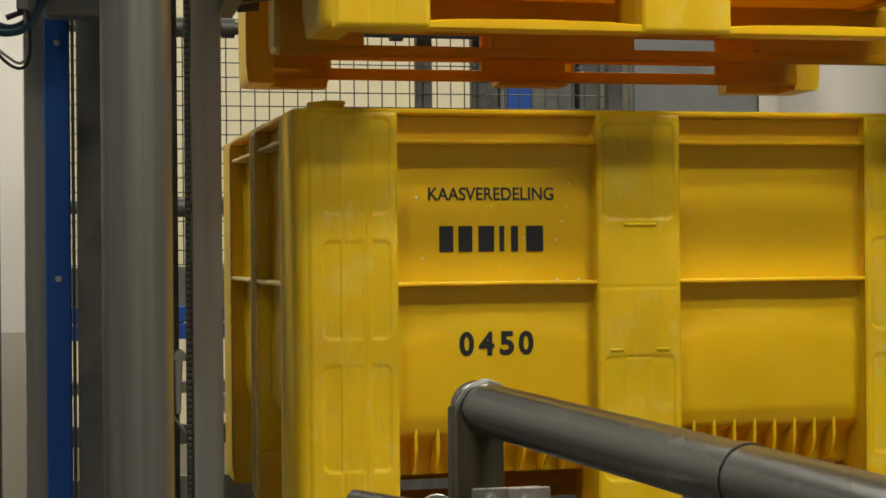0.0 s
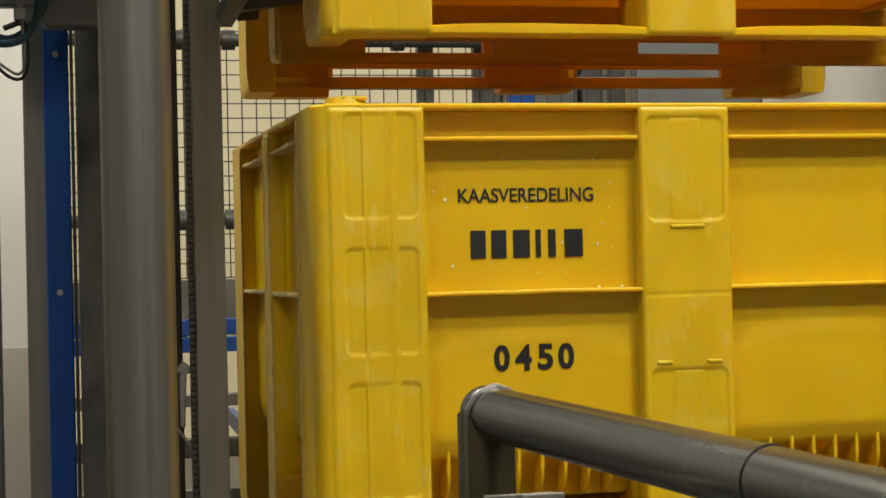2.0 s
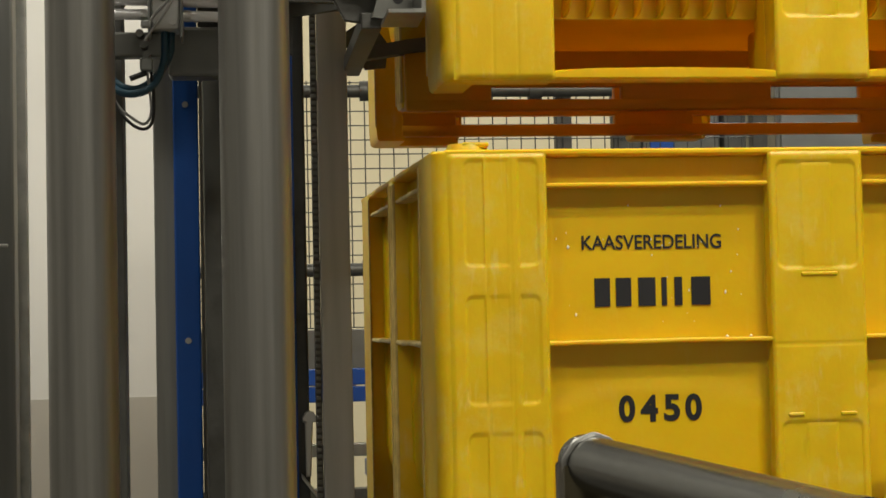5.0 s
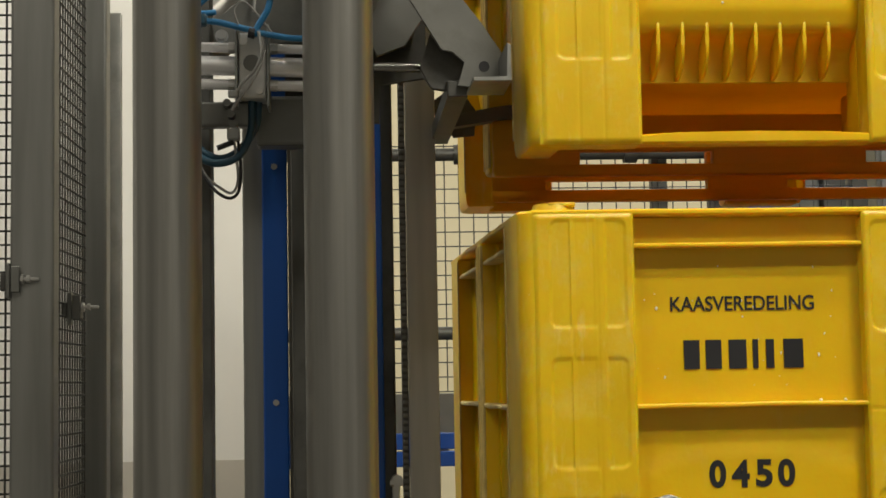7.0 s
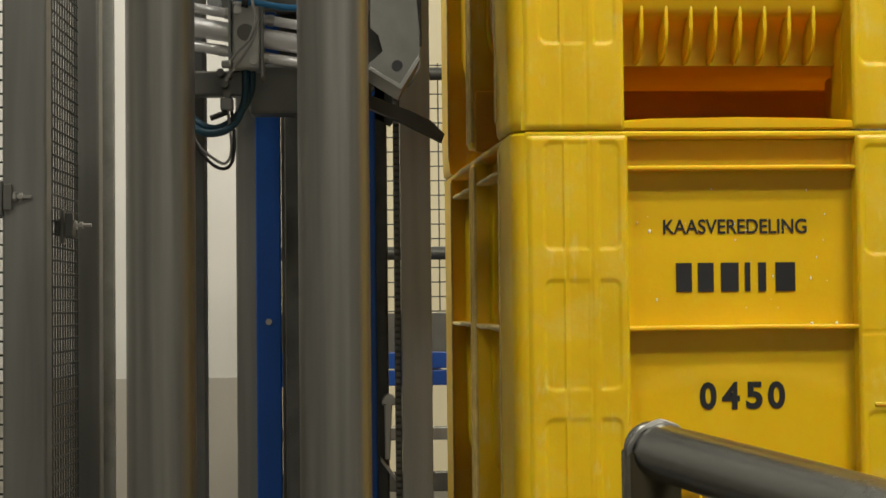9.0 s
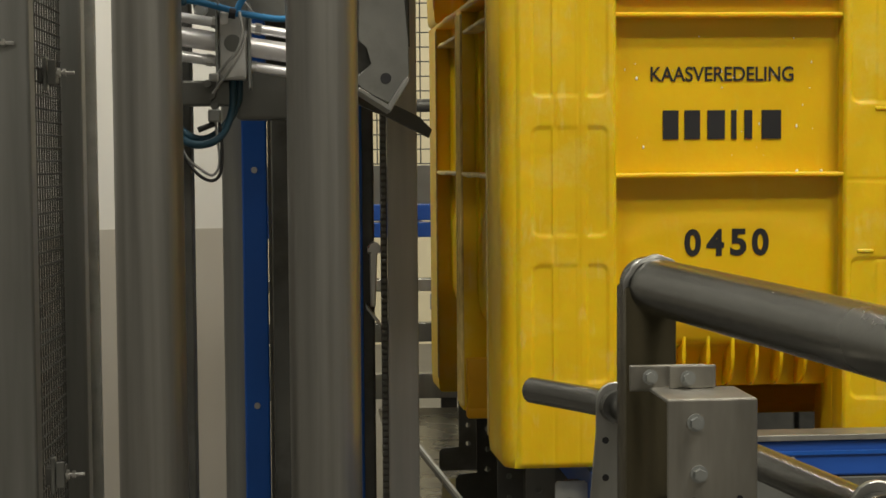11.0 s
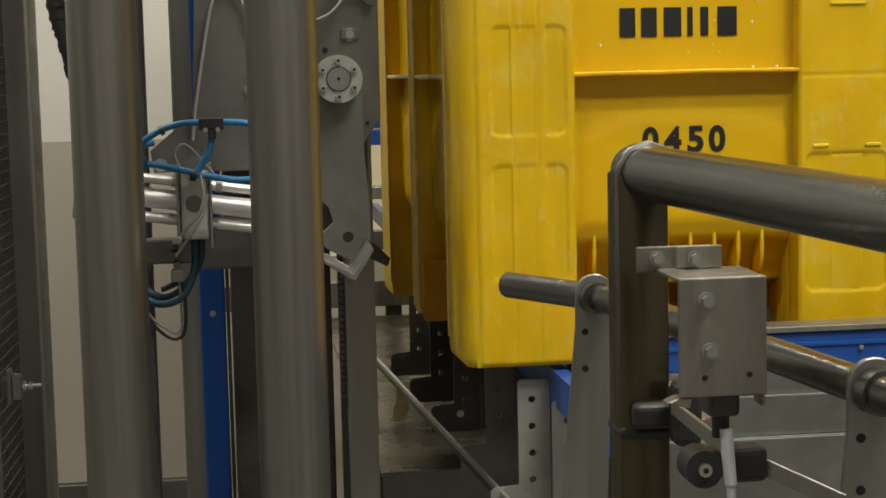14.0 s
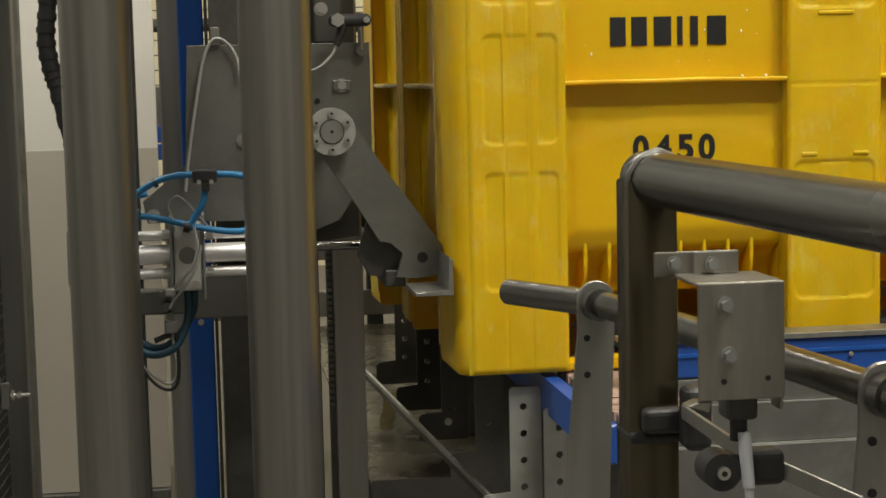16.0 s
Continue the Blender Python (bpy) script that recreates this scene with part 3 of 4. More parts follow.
# toothed rack post
rack_post = tagged(new("rack_post"), "flat stainless post with a toothed rack along its edge", "post")
part("flat_bar", box_bm(-0.146, 0.548, 0.0, -0.091, 0.572, 2.06, 0.002), M_flat, rack_post)
part("rack_back", box_bm(-0.1585, 0.556, 0.0, -0.147, 0.572, 2.06, 0.001), M_rack, rack_post)
tooth_bm = box_bm(-0.0045, -0.006, -0.0035, 0.0045, 0.004, 0.0035, 0.001, 1)
tooth = part("rack_tooth", tooth_bm, M_dull, rack_post)
tooth.location = (-0.153, 0.556, 0.80)
for i in range(1, 125):
    o = new("rack_tooth", tooth.data)
    o.parent = rack_post
    o.location = (-0.153, 0.556, 0.55 + 0.0118 * i)
bolt(rack_post, -0.123, 0.548, 1.93, 0.004, 0.003)

# stop bracket with a roller beside the rack
stop = tagged(new("stop_lever"), "zinc plated lever with a bolt beside the rack", "lever")
part("lever", prism_bm([(-0.177, 0.90), (-0.168, 0.90), (-0.163, 1.01), (-0.178, 1.01)], "y", 0.585, 0.60, 0.002), M_zinc, stop)
part("pivot", rod_bm((-0.169, 0.575, 1.010), (-0.169, 0.61, 1.010), 0.0105, 20), M_zinc, stop, smooth=True)
part("pivot_bolt", rod_bm((-0.182, 0.585, 1.006), (-0.156, 0.585, 1.006), 0.0065, 6), M_zinc, stop)
part("angle", prism_bm([(-0.185, 0.905), (-0.158, 0.868), (-0.158, 0.861), (-0.185, 0.897)], "y", 0.57, 0.64, 0.001), M_zinc, stop)


# ---- lift carriage with gripper ----
# Its own zero lies at the centre of the cylinder's clamp block.
AY = 0.16
carriage = tagged(new("lift_carriage"), "grey steel lift carriage with a pneumatic gripper arm and blue hoses", "lift carriage")
PIV = Vector((0.226, 0.10, 0.192))
plate = [(0.010, 0.330), (0.300, 0.330), (0.300, 0.128), (0.245, 0.045), (0.20, 0.028), (0.19, 0.05), (-0.062, 0.05), (-0.068, 0.085), (0.002, 0.140)]
part("carriage_plate", prism_bm(plate, "y", 0.20, 0.212, 0.001), M_dull, carriage)
# Rear plate and upper beam: shade between beams put in as dark steel.
part("rear_plate", prism_bm([(0.046, -0.066), (0.205, -0.066), (0.205, 0.0), (0.285, 0.01), (0.285, 0.62), (0.046, 0.62)], "y", 0.30, 0.312, 0.001), M_dark_steel, carriage)
part("lower_beam", box_bm(0.0, 0.235, -0.112, 0.185, 0.29, -0.03, 0.006), M_dull, carriage)
part("spacer", box_bm(0.04, 0.212, 0.06, 0.26, 0.30, 0.30, 0.004), M_dark_steel, carriage)
part("roller_shoe", box_bm(0.10, 0.235, -0.118, 0.130, 0.27, -0.108, 0.003), M_rubber, carriage)
clamp = part("clamp_block", box_bm(-0.021, AY - 0.03, -0.052, 0.023, AY + 0.03, 0.053, 0.004), M_clamp, carriage, "grey aluminium cylinder clamp block")
# Darker disc gives the block's round recess its shade.
part("recess_disc", rod_bm((0.0, AY - 0.0305, 0.004), (0.0, AY - 0.028, 0.004), 0.0135, 24), M_dull, clamp)
for x, z in ((-0.013, 0.038), (-0.013, -0.041), (0.012, -0.041)):
    part("socket_screw", rod_bm((x, AY - 0.034, z), (x, AY - 0.029, z), 0.006, 16), M_zinc, clamp)
for x in (-0.0245, 0.0255):
    part("clamp_cheek", box_bm(x - 0.002, AY - 0.034, -0.066, x + 0.002, AY + 0.03, 0.066, 0.001), M_alu, clamp)
valve = part("valve_bank", box_bm(-0.095, AY + 0.0, -0.092, 0.0, AY + 0.03, -0.052, 0.004), M_dull, carriage)
for x, z in ((-0.040, -0.058), (-0.034, -0.076), (-0.030, -0.092)):
    part("fitting", rod_bm((x, AY - 0.025, z), (x, AY + 0.0, z), 0.0062, 14), M_dull, valve, smooth=True)
part("air_nozzle", rod_bm((-0.030, AY - 0.02, -0.120), (-0.056, AY - 0.02, -0.130), 0.0045, 12), M_rubber, valve)
part("elbow", box_bm(-0.040, AY - 0.03, -0.118, -0.020, AY - 0.008, -0.098, 0.003), M_alu, valve)

# cylinder that swings in the clamp, and the rod in it
cyl = new("cylinder")
cyl.parent = carriage
for z, r, m in ((0.0335, 0.0078, M_chrome), (0.004, 0.0155, M_chrome), (-0.026, 0.0085, M_chrome)):
    part("barrel" if r > 0.01 else "tie_rod", rod_bm((-0.16, 0, z), (0.155, 0, z), r, 28), m, cyl, "bright polished aluminium tube", True)
for z in (0.0335, -0.026):
    for x in (-0.034, 0.034):
        part("nut", rod_bm((x - 0.005, 0, z), (x + 0.005, 0, z), 0.0095, 6), M_zinc, cyl)
part("end_cap", box_bm(0.150, -0.022, -0.04, 0.180, 0.022, 0.045, 0.004), M_alu, cyl)
part("rear_cap", box_bm(-0.185, -0.022, -0.04, -0.155, 0.022, 0.045, 0.004), M_alu, cyl)
ram = part("ram", rod_bm((0.0, 0, 0.008), (0.30, 0, 0.008), 0.0080, 24), M_ram, cyl, "dark polished steel piston rod", True)
for x, r in ((0.262, 0.012), (0.278, 0.0125)):
    part("lock_nut", rod_bm((x, 0, 0.008), (x + 0.009, 0, 0.008), r, 6), M_zinc, ram)
part("clevis", box_bm(0.288, -0.010, -0.004, 0.326, 0.010, 0.020, 0.004), M_dull, ram)


def gripper_arm():
    """The hinged arm: a bent plate with a welded angle and a rear finger. Zero at its hinge; it hangs as when open."""
    root = new("gripper_arm")
    root.parent = carriage
    body = arc(0, 0, 0.036, 20, 160, 6) + [(-0.034, -0.10), (-0.040, -0.185), (-0.026, -0.196), (-0.020, -0.222), (-0.052, -0.246), (-0.030, -0.264), (0.004, -0.284), (0.020, -0.276), (0.036, -0.250), (0.037, -0.19), (0.034, -0.12), (0.036, -0.02)]
    part("arm_plate", prism_bm(body, "y", 0, 0.010, 0.0012), M_dull, root)
    # Black disc laid on the plate for the hole's dark inside.
    part("arm_hole_disc", rod_bm((0.0, -0.0008, -0.245), (0.0, 0.004, -0.245), 0.0085, 24), M_black, root, "black disc standing for a drilled hole")
    lug = [(-0.036, -0.150), (-0.080, -0.186), (-0.084, -0.222), (-0.052, -0.252), (-0.008, -0.262), (-0.008, -0.150)]
    part("clevis_lug", prism_bm(lug, "y", 0.030, 0.045, 0.001), M_dark_steel, root)
    # Rear arm plate takes the dark steel tone for the shade it hangs in.
    rear = [(-0.036, -0.185), (-0.03, -0.265), (0.004, -0.284), (0.034, -0.25), (0.034, -0.185)]
    part("rear_arm_plate", prism_bm(rear, "y", 0.52, 0.530, 0.0012), M_dark_steel, root)
    part("hinge_shaft", rod_bm((0, -0.01, 0), (0, 0.56, 0), 0.016, 24), M_dull, root, smooth=True)
    # angle iron, welded in front of the plate, level when the arm is closed
    level = Matrix.Translation((0, 0, -0.245)) @ Matrix.Rotation(radians(34.5), 4, "Y")
    part("grip_angle", turned(prism_bm([(-0.028, -0.046), (0.030, -0.046), (0.030, 0.008), (0.024, 0.012), (0.024, -0.040), (-0.028, -0.040)], "y", -0.125, 0.0, 0.001), level), M_steel, root, "bent stainless gripping angle")
    part("grip_rail", turned(prism_bm([(-0.058, -0.046), (-0.026, -0.046), (-0.026, -0.020), (-0.058, -0.020)], "y", 0.011, 0.519, 0.002), level), M_dark_steel, root)
    hook = [(-0.06, 0.010), (0.02, -0.026), (0.058, -0.046), (0.080, -0.070), (0.074, -0.084), (0.046, -0.068), (0.010, -0.048), (-0.06, -0.014)]
    bm = prism_bm(hook, "y", 0.325, 0.355, 0.002)
    bm.transform(Matrix.Translation((0.012, 0, -0.252)))
    part("finger", bm, M_dark_steel, root, "dark curved steel finger")
    return root


arm = gripper_arm()
flange = part("hinge_flange", rod_bm(PIV + Vector((0, -0.035, 0)), PIV + Vector((0, -0.012, 0)), 0.0365, 40), M_bright, carriage, "round steel flange with six screws", True)
part("hub", rod_bm(PIV + Vector((0, -0.038, 0)), PIV + Vector((0, -0.034, 0)), 0.0175, 32), M_steel, flange, smooth=True)
# Black disc behind the hub paints the groove's shade.
part("groove_disc", rod_bm(PIV + Vector((0, -0.0362, 0)), PIV + Vector((0, -0.0345, 0)), 0.0192, 32), M_black, flange)
part("centre_mark", rod_bm(PIV + Vector((0, -0.0386, 0)), PIV + Vector((0, -0.037, 0)), 0.0025, 12), M_black, flange)
for k in range(6):
    a = radians(90 + 60 * k)
    c = PIV + Vector((0.0275 * math.cos(a), 0, 0.0275 * math.sin(a)))
    part("flange_screw", rod_bm(c + Vector((0, -0.040, 0)), c + Vector((0, -0.034, 0)), 0.0052, 16), M_zinc, flange, smooth=True)
    # Black hexagon stands for the shaded socket.
    part("socket_disc", rod_bm(c + Vector((0, -0.0405, 0)), c + Vector((0, -0.039, 0)), 0.0024, 6), M_black, flange)
for x, z in ((0.094, 0.178), (-0.052, 0.062), (0.254, 0.262), (0.224, 0.384)):
    bolt(carriage, x, 0.20, z, 0.0075, 0.007)
part("stud_plate", box_bm(0.240, 0.194, 0.254, 0.268, 0.20, 0.270, 0.001), M_dull, carriage)
# Drilled holes are black discs that paint their dark inside.
part("drill_hole_disc", rod_bm((0.214, 0.1995, 0.238), (0.214, 0.198, 0.238), 0.0045, 16), M_black, carriage)
part("drill_hole_disc", rod_bm((0.279, 0.1995, 0.120), (0.279, 0.198, 0.120), 0.0030, 16), M_black, carriage)
part("bent_pin", hose_bm([(0.195, 0.19, 0.225), (0.195, 0.19, 0.285), (0.198, 0.19, 0.292)], 0.003, 8), M_zinc, carriage, smooth=True)
sensor = part("sensor_arm", box_bm(0.232, 0.15, 0.372, 0.300, 0.168, 0.392, 0.008, 3), M_rubber, carriage, "black plastic sensor lever")
part("sensor_nut", rod_bm((0.246, 0.15, 0.382), (0.246, 0.138, 0.382), 0.011, 6), M_zinc, sensor)
part("sensor_pin", rod_bm((0.292, 0.150, 0.382), (0.292, 0.146, 0.382), 0.005, 16), M_zinc, sensor)
part("sensor_plug", rod_bm((0.256, 0.156, 0.376), (0.244, 0.156, 0.342), 0.008, 14, 0.005), M_rubber, sensor, smooth=True)
sensor.location.z = -0.018
part("sensor_cable", hose_bm([(0.244, 0.156, 0.326), (0.237, 0.156, 0.311), (0.219, 0.158, 0.293), (0.196, 0.165, 0.283)], 0.0022, 8), M_cable, carriage, "pale grey sensor cable", True)
part("slide_pin", rod_bm((0.286, 0.19, 0.318), (0.286, 0.19, 0.354), 0.005, 12), M_steel, carriage, smooth=True)
part("slide_ring", rod_bm((0.286, 0.186, 0.317), (0.286, 0.194, 0.317), 0.009, 16), M_dull, carriage)
part("upper_beam", box_bm(0.215, 0.24, 0.33, 0.262, 0.29, 0.70, 0.004), M_dark_steel, carriage)
# hoses and cables
tee = part("tee_fitting", box_bm(0.012, AY - 0.055, 0.118, 0.050, AY - 0.030, 0.138, 0.003), M_rubber, carriage, "black hose tee with two screws")
part("tee_stem", box_bm(0.026, AY - 0.054, 0.104, 0.038, AY - 0.032, 0.120, 0.002), M_rubber, tee)
for x in (0.022, 0.041):
    part("tee_screw", rod_bm((x, AY - 0.057, 0.119), (x, AY - 0.053, 0.119), 0.0035, 12), M_zinc, tee)
HY = AY - 0.043
part("air_hose", hose_bm([(-0.105, HY, 0.055), (-0.085, HY, 0.092), (-0.05, HY, 0.118), (-0.015, HY, 0.129), (0.014, HY, 0.130)], 0.0052), M_hose, carriage, "light blue air hose", True)
part("air_hose", hose_bm([(0.048, HY, 0.130), (0.08, HY, 0.128), (0.115, HY, 0.118), (0.16, HY, 0.09)], 0.0052), M_hose, carriage, "light blue air hose", True)
part("air_hose", hose_bm([(0.031, HY, 0.106), (0.026, HY - 0.002, 0.085), (0.012, HY, 0.062), (0.004, HY, 0.045)], 0.0052), M_hose, carriage, "light blue air hose", True)
part("air_hose", hose_bm([(-0.085, HY, 0.070), (-0.05, HY, 0.066), (-0.01, HY, 0.056), (0.03, HY, 0.046), (0.08, HY, 0.040), (0.13, HY, 0.050)], 0.0050), M_hose, carriage, "light blue air hose", True)
part("air_hose", hose_bm([(-0.13, AY + 0.02, 0.09), (-0.09, AY + 0.02, 0.094), (-0.06, AY + 0.025, 0.098)], 0.0048), M_hose, carriage, "light blue air hose", True)
part("hose_union", box_bm(-0.088, HY - 0.008, 0.060, -0.068, HY + 0.010, 0.080, 0.005, 3), M_hose_dark, carriage)
part("hose_tie", rod_bm((-0.004, HY, 0.050), (0.006, HY, 0.048), 0.0085, 12), M_black, carriage)
part("hose_tie", rod_bm((-0.048, HY, 0.1175), (-0.042, HY, 0.1205), 0.0075, 12), M_hose_dark, carriage)
part("drip_hose", hose_bm([(-0.10, AY, -0.118), (-0.08, AY - 0.01, -0.145), (-0.052, AY - 0.015, -0.153), (-0.022, AY - 0.01, -0.140), (-0.004, AY, -0.10), (-0.002, AY, -0.05)], 0.0062), M_hose_dark, carriage, "dark teal hose loop", True)
part("drip_hose", hose_bm([(-0.098, AY + 0.01, -0.112), (-0.075, AY, -0.136), (-0.048, AY - 0.004, -0.144), (-0.02, AY, -0.128), (0.004, AY + 0.01, -0.09), (0.008, AY + 0.01, -0.05)], 0.0062), M_hose_dark, carriage, "dark teal hose loop", True)
part("cable_loop", hose_bm([(-0.096, AY - 0.01, -0.125), (-0.080, AY - 0.015, -0.168), (-0.058, AY - 0.018, -0.198), (-0.036, AY - 0.018, -0.209), (-0.022, AY - 0.016, -0.195), (-0.020, AY - 0.012, -0.150), (-0.026, AY - 0.01, -0.10)], 0.0026), M_rubber, carriage, "thin black cable loop", True)
part("cable_loop", hose_bm([(-0.094, AY - 0.01, -0.13), (-0.076, AY - 0.012, -0.170), (-0.052, AY - 0.014, -0.192), (-0.034, AY - 0.014, -0.200), (-0.024, AY - 0.012, -0.180), (-0.028, AY - 0.012, -0.13), (-0.034, AY - 0.01, -0.09)], 0.0022), M_cable, carriage, "thin grey cable loop", True)
part("sensor_wire", hose_bm([(0.012, HY - 0.006, 0.050), (0.016, HY - 0.012, 0.02), (0.008, HY - 0.016, -0.01), (-0.012, HY - 0.014, -0.032), (-0.024, HY - 0.01, -0.048)], 0.0024), M_cable, carriage, "pale grey wire", True)
part("sensor_wire", hose_bm([(0.022, HY - 0.006, 0.02), (0.014, HY - 0.014, -0.008), (0.0, HY - 0.016, -0.034), (-0.02, HY - 0.012, -0.060), (-0.03, HY - 0.008, -0.075)], 0.0022), M_cable, carriage, "pale grey wire", True)
part("wire_plug", box_bm(-0.036, HY - 0.018, -0.056, -0.020, HY - 0.006, -0.044, 0.003), M_cable, carriage)
part("sensor_wire", hose_bm([(-0.020, HY - 0.004, 0.062), (-0.026, HY - 0.006, 0.085), (-0.014, HY - 0.008, 0.098), (0.0, HY - 0.006, 0.090), (0.02, HY, 0.066), (0.036, HY + 0.004, 0.046)], 0.0016), M_cable, carriage, "thin white wire", True)
part("lift_cable", hose_bm([(0.0, 0.19, 0.10), (0.008, 0.19, 0.16), (0.022, 0.19, 0.24), (0.034, 0.19, 0.30), (0.046, 0.19, 0.332), (0.060, 0.19, 0.340), (0.076, 0.19, 0.330), (0.088, 0.19, 0.308), (0.092, 0.19, 0.28)], 0.0024), M_cable, carriage, "grey cable", True)
part("cable_post", box_bm(0.048, 0.192, 0.330, 0.062, 0.204, 0.358, 0.001), M_steel, carriage)
# articulated cable chain beside the carriage
chain_path = smooth_path([(-0.190, 0.26, 0.62), (-0.199, 0.26, 0.48), (-0.207, 0.26, 0.40), (-0.212, 0.26, 0.344), (-0.205, 0.26, 0.295), (-0.195, 0.26, 0.26), (-0.174, 0.26, 0.162)], 5)
drag = part("cable_chain", hose_bm(chain_path, 0.0138, 10, 1), M_rubber, carriage, "black articulated cable chain", True)
for p, q in zip(chain_path[1::2], chain_path[2::2]):
    part("chain_link", rod_bm(p, p + (q - p) * 0.9, 0.0156, 12), M_rubber, drag, smooth=True)

# ---- conveyor under the crates ----
conv = tagged(new("chain_conveyor"), "chain conveyor with blue side beam and perforated steel brackets", "conveyor")
beam = [(0.135, 0.640), (0.158, 0.640), (0.158, 0.694), (0.135, 0.694)]
part("side_beam", prism_bm(beam, "y", -0.36, 3.4, 0.003), M_beam, conv, "blue painted conveyor beam")
part("side_beam", prism_bm([(0.30, 0.640), (0.32, 0.640), (0.32, 0.690), (0.30, 0.690)], "y", -0.09, 3.4, 0.003), M_beam, conv, "blue painted conveyor beam")
part("side_beam", prism_bm([(1.04, 0.640), (1.065, 0.640), (1.065, 0.694), (1.04, 0.694)], "y", -0.1, 3.4, 0.003), M_beam, conv, "blue painted conveyor beam")
link_poly = [(-0.062, -0.022), (-0.03, -0.022), (-0.022, -0.030), (0.022, -0.030), (0.030, -0.022), (0.062, -0.022), (0.062, 0.014), (0.036, 0.014), (0.030, 0.024), (-0.030, 0.024), (-0.036, 0.014), (-0.062, 0.014)]
link_ob = part("chain_link", prism_bm(link_poly, "z", -0.016, 0.0, 0.002), M_chain, conv)
link_ob.location = (0.232, -0.32, LOW_Z - 0.001)
for i in range(1, 70):
    o = new("chain_link", link_ob.data)
    o.parent, o.location = conv, (0.232, -0.32 + i * 0.048, LOW_Z - 0.001)
for i in range(70):
    o = new("chain_link", link_ob.data)
    o.parent, o.location = conv, (0.97, -0.10 + i * 0.048, LOW_Z - 0.001)


def holed_column(bm, xc, half, y, z_top, z_bottom, first, step, count, r, t=0.005):
    """A strip of plate with round holes that go through it, between z_bottom and z_top."""
    n = 16
    edge = z_top
    for i in range(count):
        zc = first - step * i
        zu, zl = zc + min(step / 2, 0.02), zc - min(step / 2, 0.02)
        if edge - zu > 0.0005:
            add_box(bm, xc - half, y, zu, xc + half, y + t, edge)
        rings = []
        for yy in (y, y + t):
            inner, outer = [], []
            for k in range(n):
                a = 2 * math.pi * k / n
                c, q = math.cos(a), math.sin(a)
                inner.append(bm.verts.new((xc + r * c, yy, zc + r * q)))
                m = max(abs(c), abs(q))
                outer.append(bm.verts.new((xc + half * c / m, yy, zc + (zu - zl) / 2 * q / m)))
            rings.append((inner, outer))
        (fi, fo), (gi, go) = rings
        for k in range(n):
            j = (k + 1) % n
            bm.faces.new((fi[k], fi[j], fo[j], fo[k]))
            bm.faces.new((gi[j], gi[k], go[k], go[j]))
            bm.faces.new((fi[j], fi[k], gi[k], gi[j]))
            bm.faces.new((fo[k], fo[j], go[j], go[k]))
        edge = zl
    if edge - z_bottom > 0.0005:
        add_box(bm, xc - half, y, z_bottom, xc + half, y + t, edge)
    return bm


def holed_plate(x0, x1, y, z0, z1, first, step, count, foot, at=0.022):
    """A perforated upright bracket with a stepped foot."""
    bm = bmesh.new()
    xc, half = x0 + at, 0.011
    holed_column(bm, xc, half, y, z1, z0, first, step, count, 0.0058)
    left = [(x0 + 0.004, z1), (x0, z1 - 0.004), (x0, z0 + 0.055), (x0 - foot + 0.006, z0 + 0.052), (x0 - foot, z0 + 0.046), (x0 - foot, z0), (xc - half, z0), (xc - half, z1)]
    if not foot:
        left = [(x0 + 0.004, z1), (x0, z1 - 0.004), (x0, z0), (xc - half, z0), (xc - half, z1)]
    add_prism(bm, left, "y", y, y + 0.005)
    add_prism(bm, [(xc + half, z1), (xc + half, z0), (x1, z0), (x1, z1 - 0.004), (x1 - 0.004, z1)], "y", y, y + 0.005)
    return bm


# Brackets darken with depth: shade under the crate is in their steel tone.
for k, y in enumerate((0.03, 0.33, 0.68, 0.98, 1.30)):
    x0 = 0.084 if k == 0 else 0.088 - 0.01 * k
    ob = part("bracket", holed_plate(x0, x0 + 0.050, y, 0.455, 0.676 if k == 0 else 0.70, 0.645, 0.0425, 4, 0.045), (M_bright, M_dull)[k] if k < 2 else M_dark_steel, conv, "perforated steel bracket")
    if k in (0, 2):
        bolt(ob, x0 + 0.012, y, 0.490, 0.005, 0.006)
    part("web_plate", box_bm(x0 + 0.03, y + 0.09, 0.44, x0 + 0.25, y + 0.10, 0.66, 0.001), M_dull, conv)
part("bracket", holed_plate(0.128, 0.175, -0.02, 0.44, 0.650, 0.62, 0.0425, 4, 0, 0.024), M_bright, conv, "perforated steel bracket")
edge_bm = bmesh.new()
add_box(edge_bm, -0.003, 0, -0.004, 0.003, 1.75, 0.004)
lip_at = Matrix.Translation((0.062, -0.05, 0.498)) @ Matrix.Rotation(radians(4.0), 4, "Z")
edge_bm.transform(lip_at)
# One tray edge in two steel tones: shaded side here, lit lip below.
part("tray_side", turned(box_bm(-0.002, 0, -0.016, 0.002, 1.75, -0.005), lip_at), M_dark_steel, conv)
part("tray_lip", edge_bm, M_bright, conv, "bent tray edge in a lit steel tone")
part("drip_tray", box_bm(-0.085, 0.56, 0.395, 0.62, 2.6, 0.405, 0.001), M_tray, conv, "oily dark drip tray")
part("tray_front", box_bm(-0.085, 0.553, 0.30, 0.62, 0.559, 0.412, 0.001), M_dull, conv)
for x, y in ((-0.10, 0.9), (-0.02, 1.5), (0.62, 0.3), (1.1, 0.3), (0.62, 2.2)):
    part("conveyor_leg", box_bm(x, y, 0, x + 0.06, y + 0.06, 0.40, 0.003), M_dull, conv)
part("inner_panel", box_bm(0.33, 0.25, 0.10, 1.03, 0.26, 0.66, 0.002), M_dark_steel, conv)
film = bmesh.new()
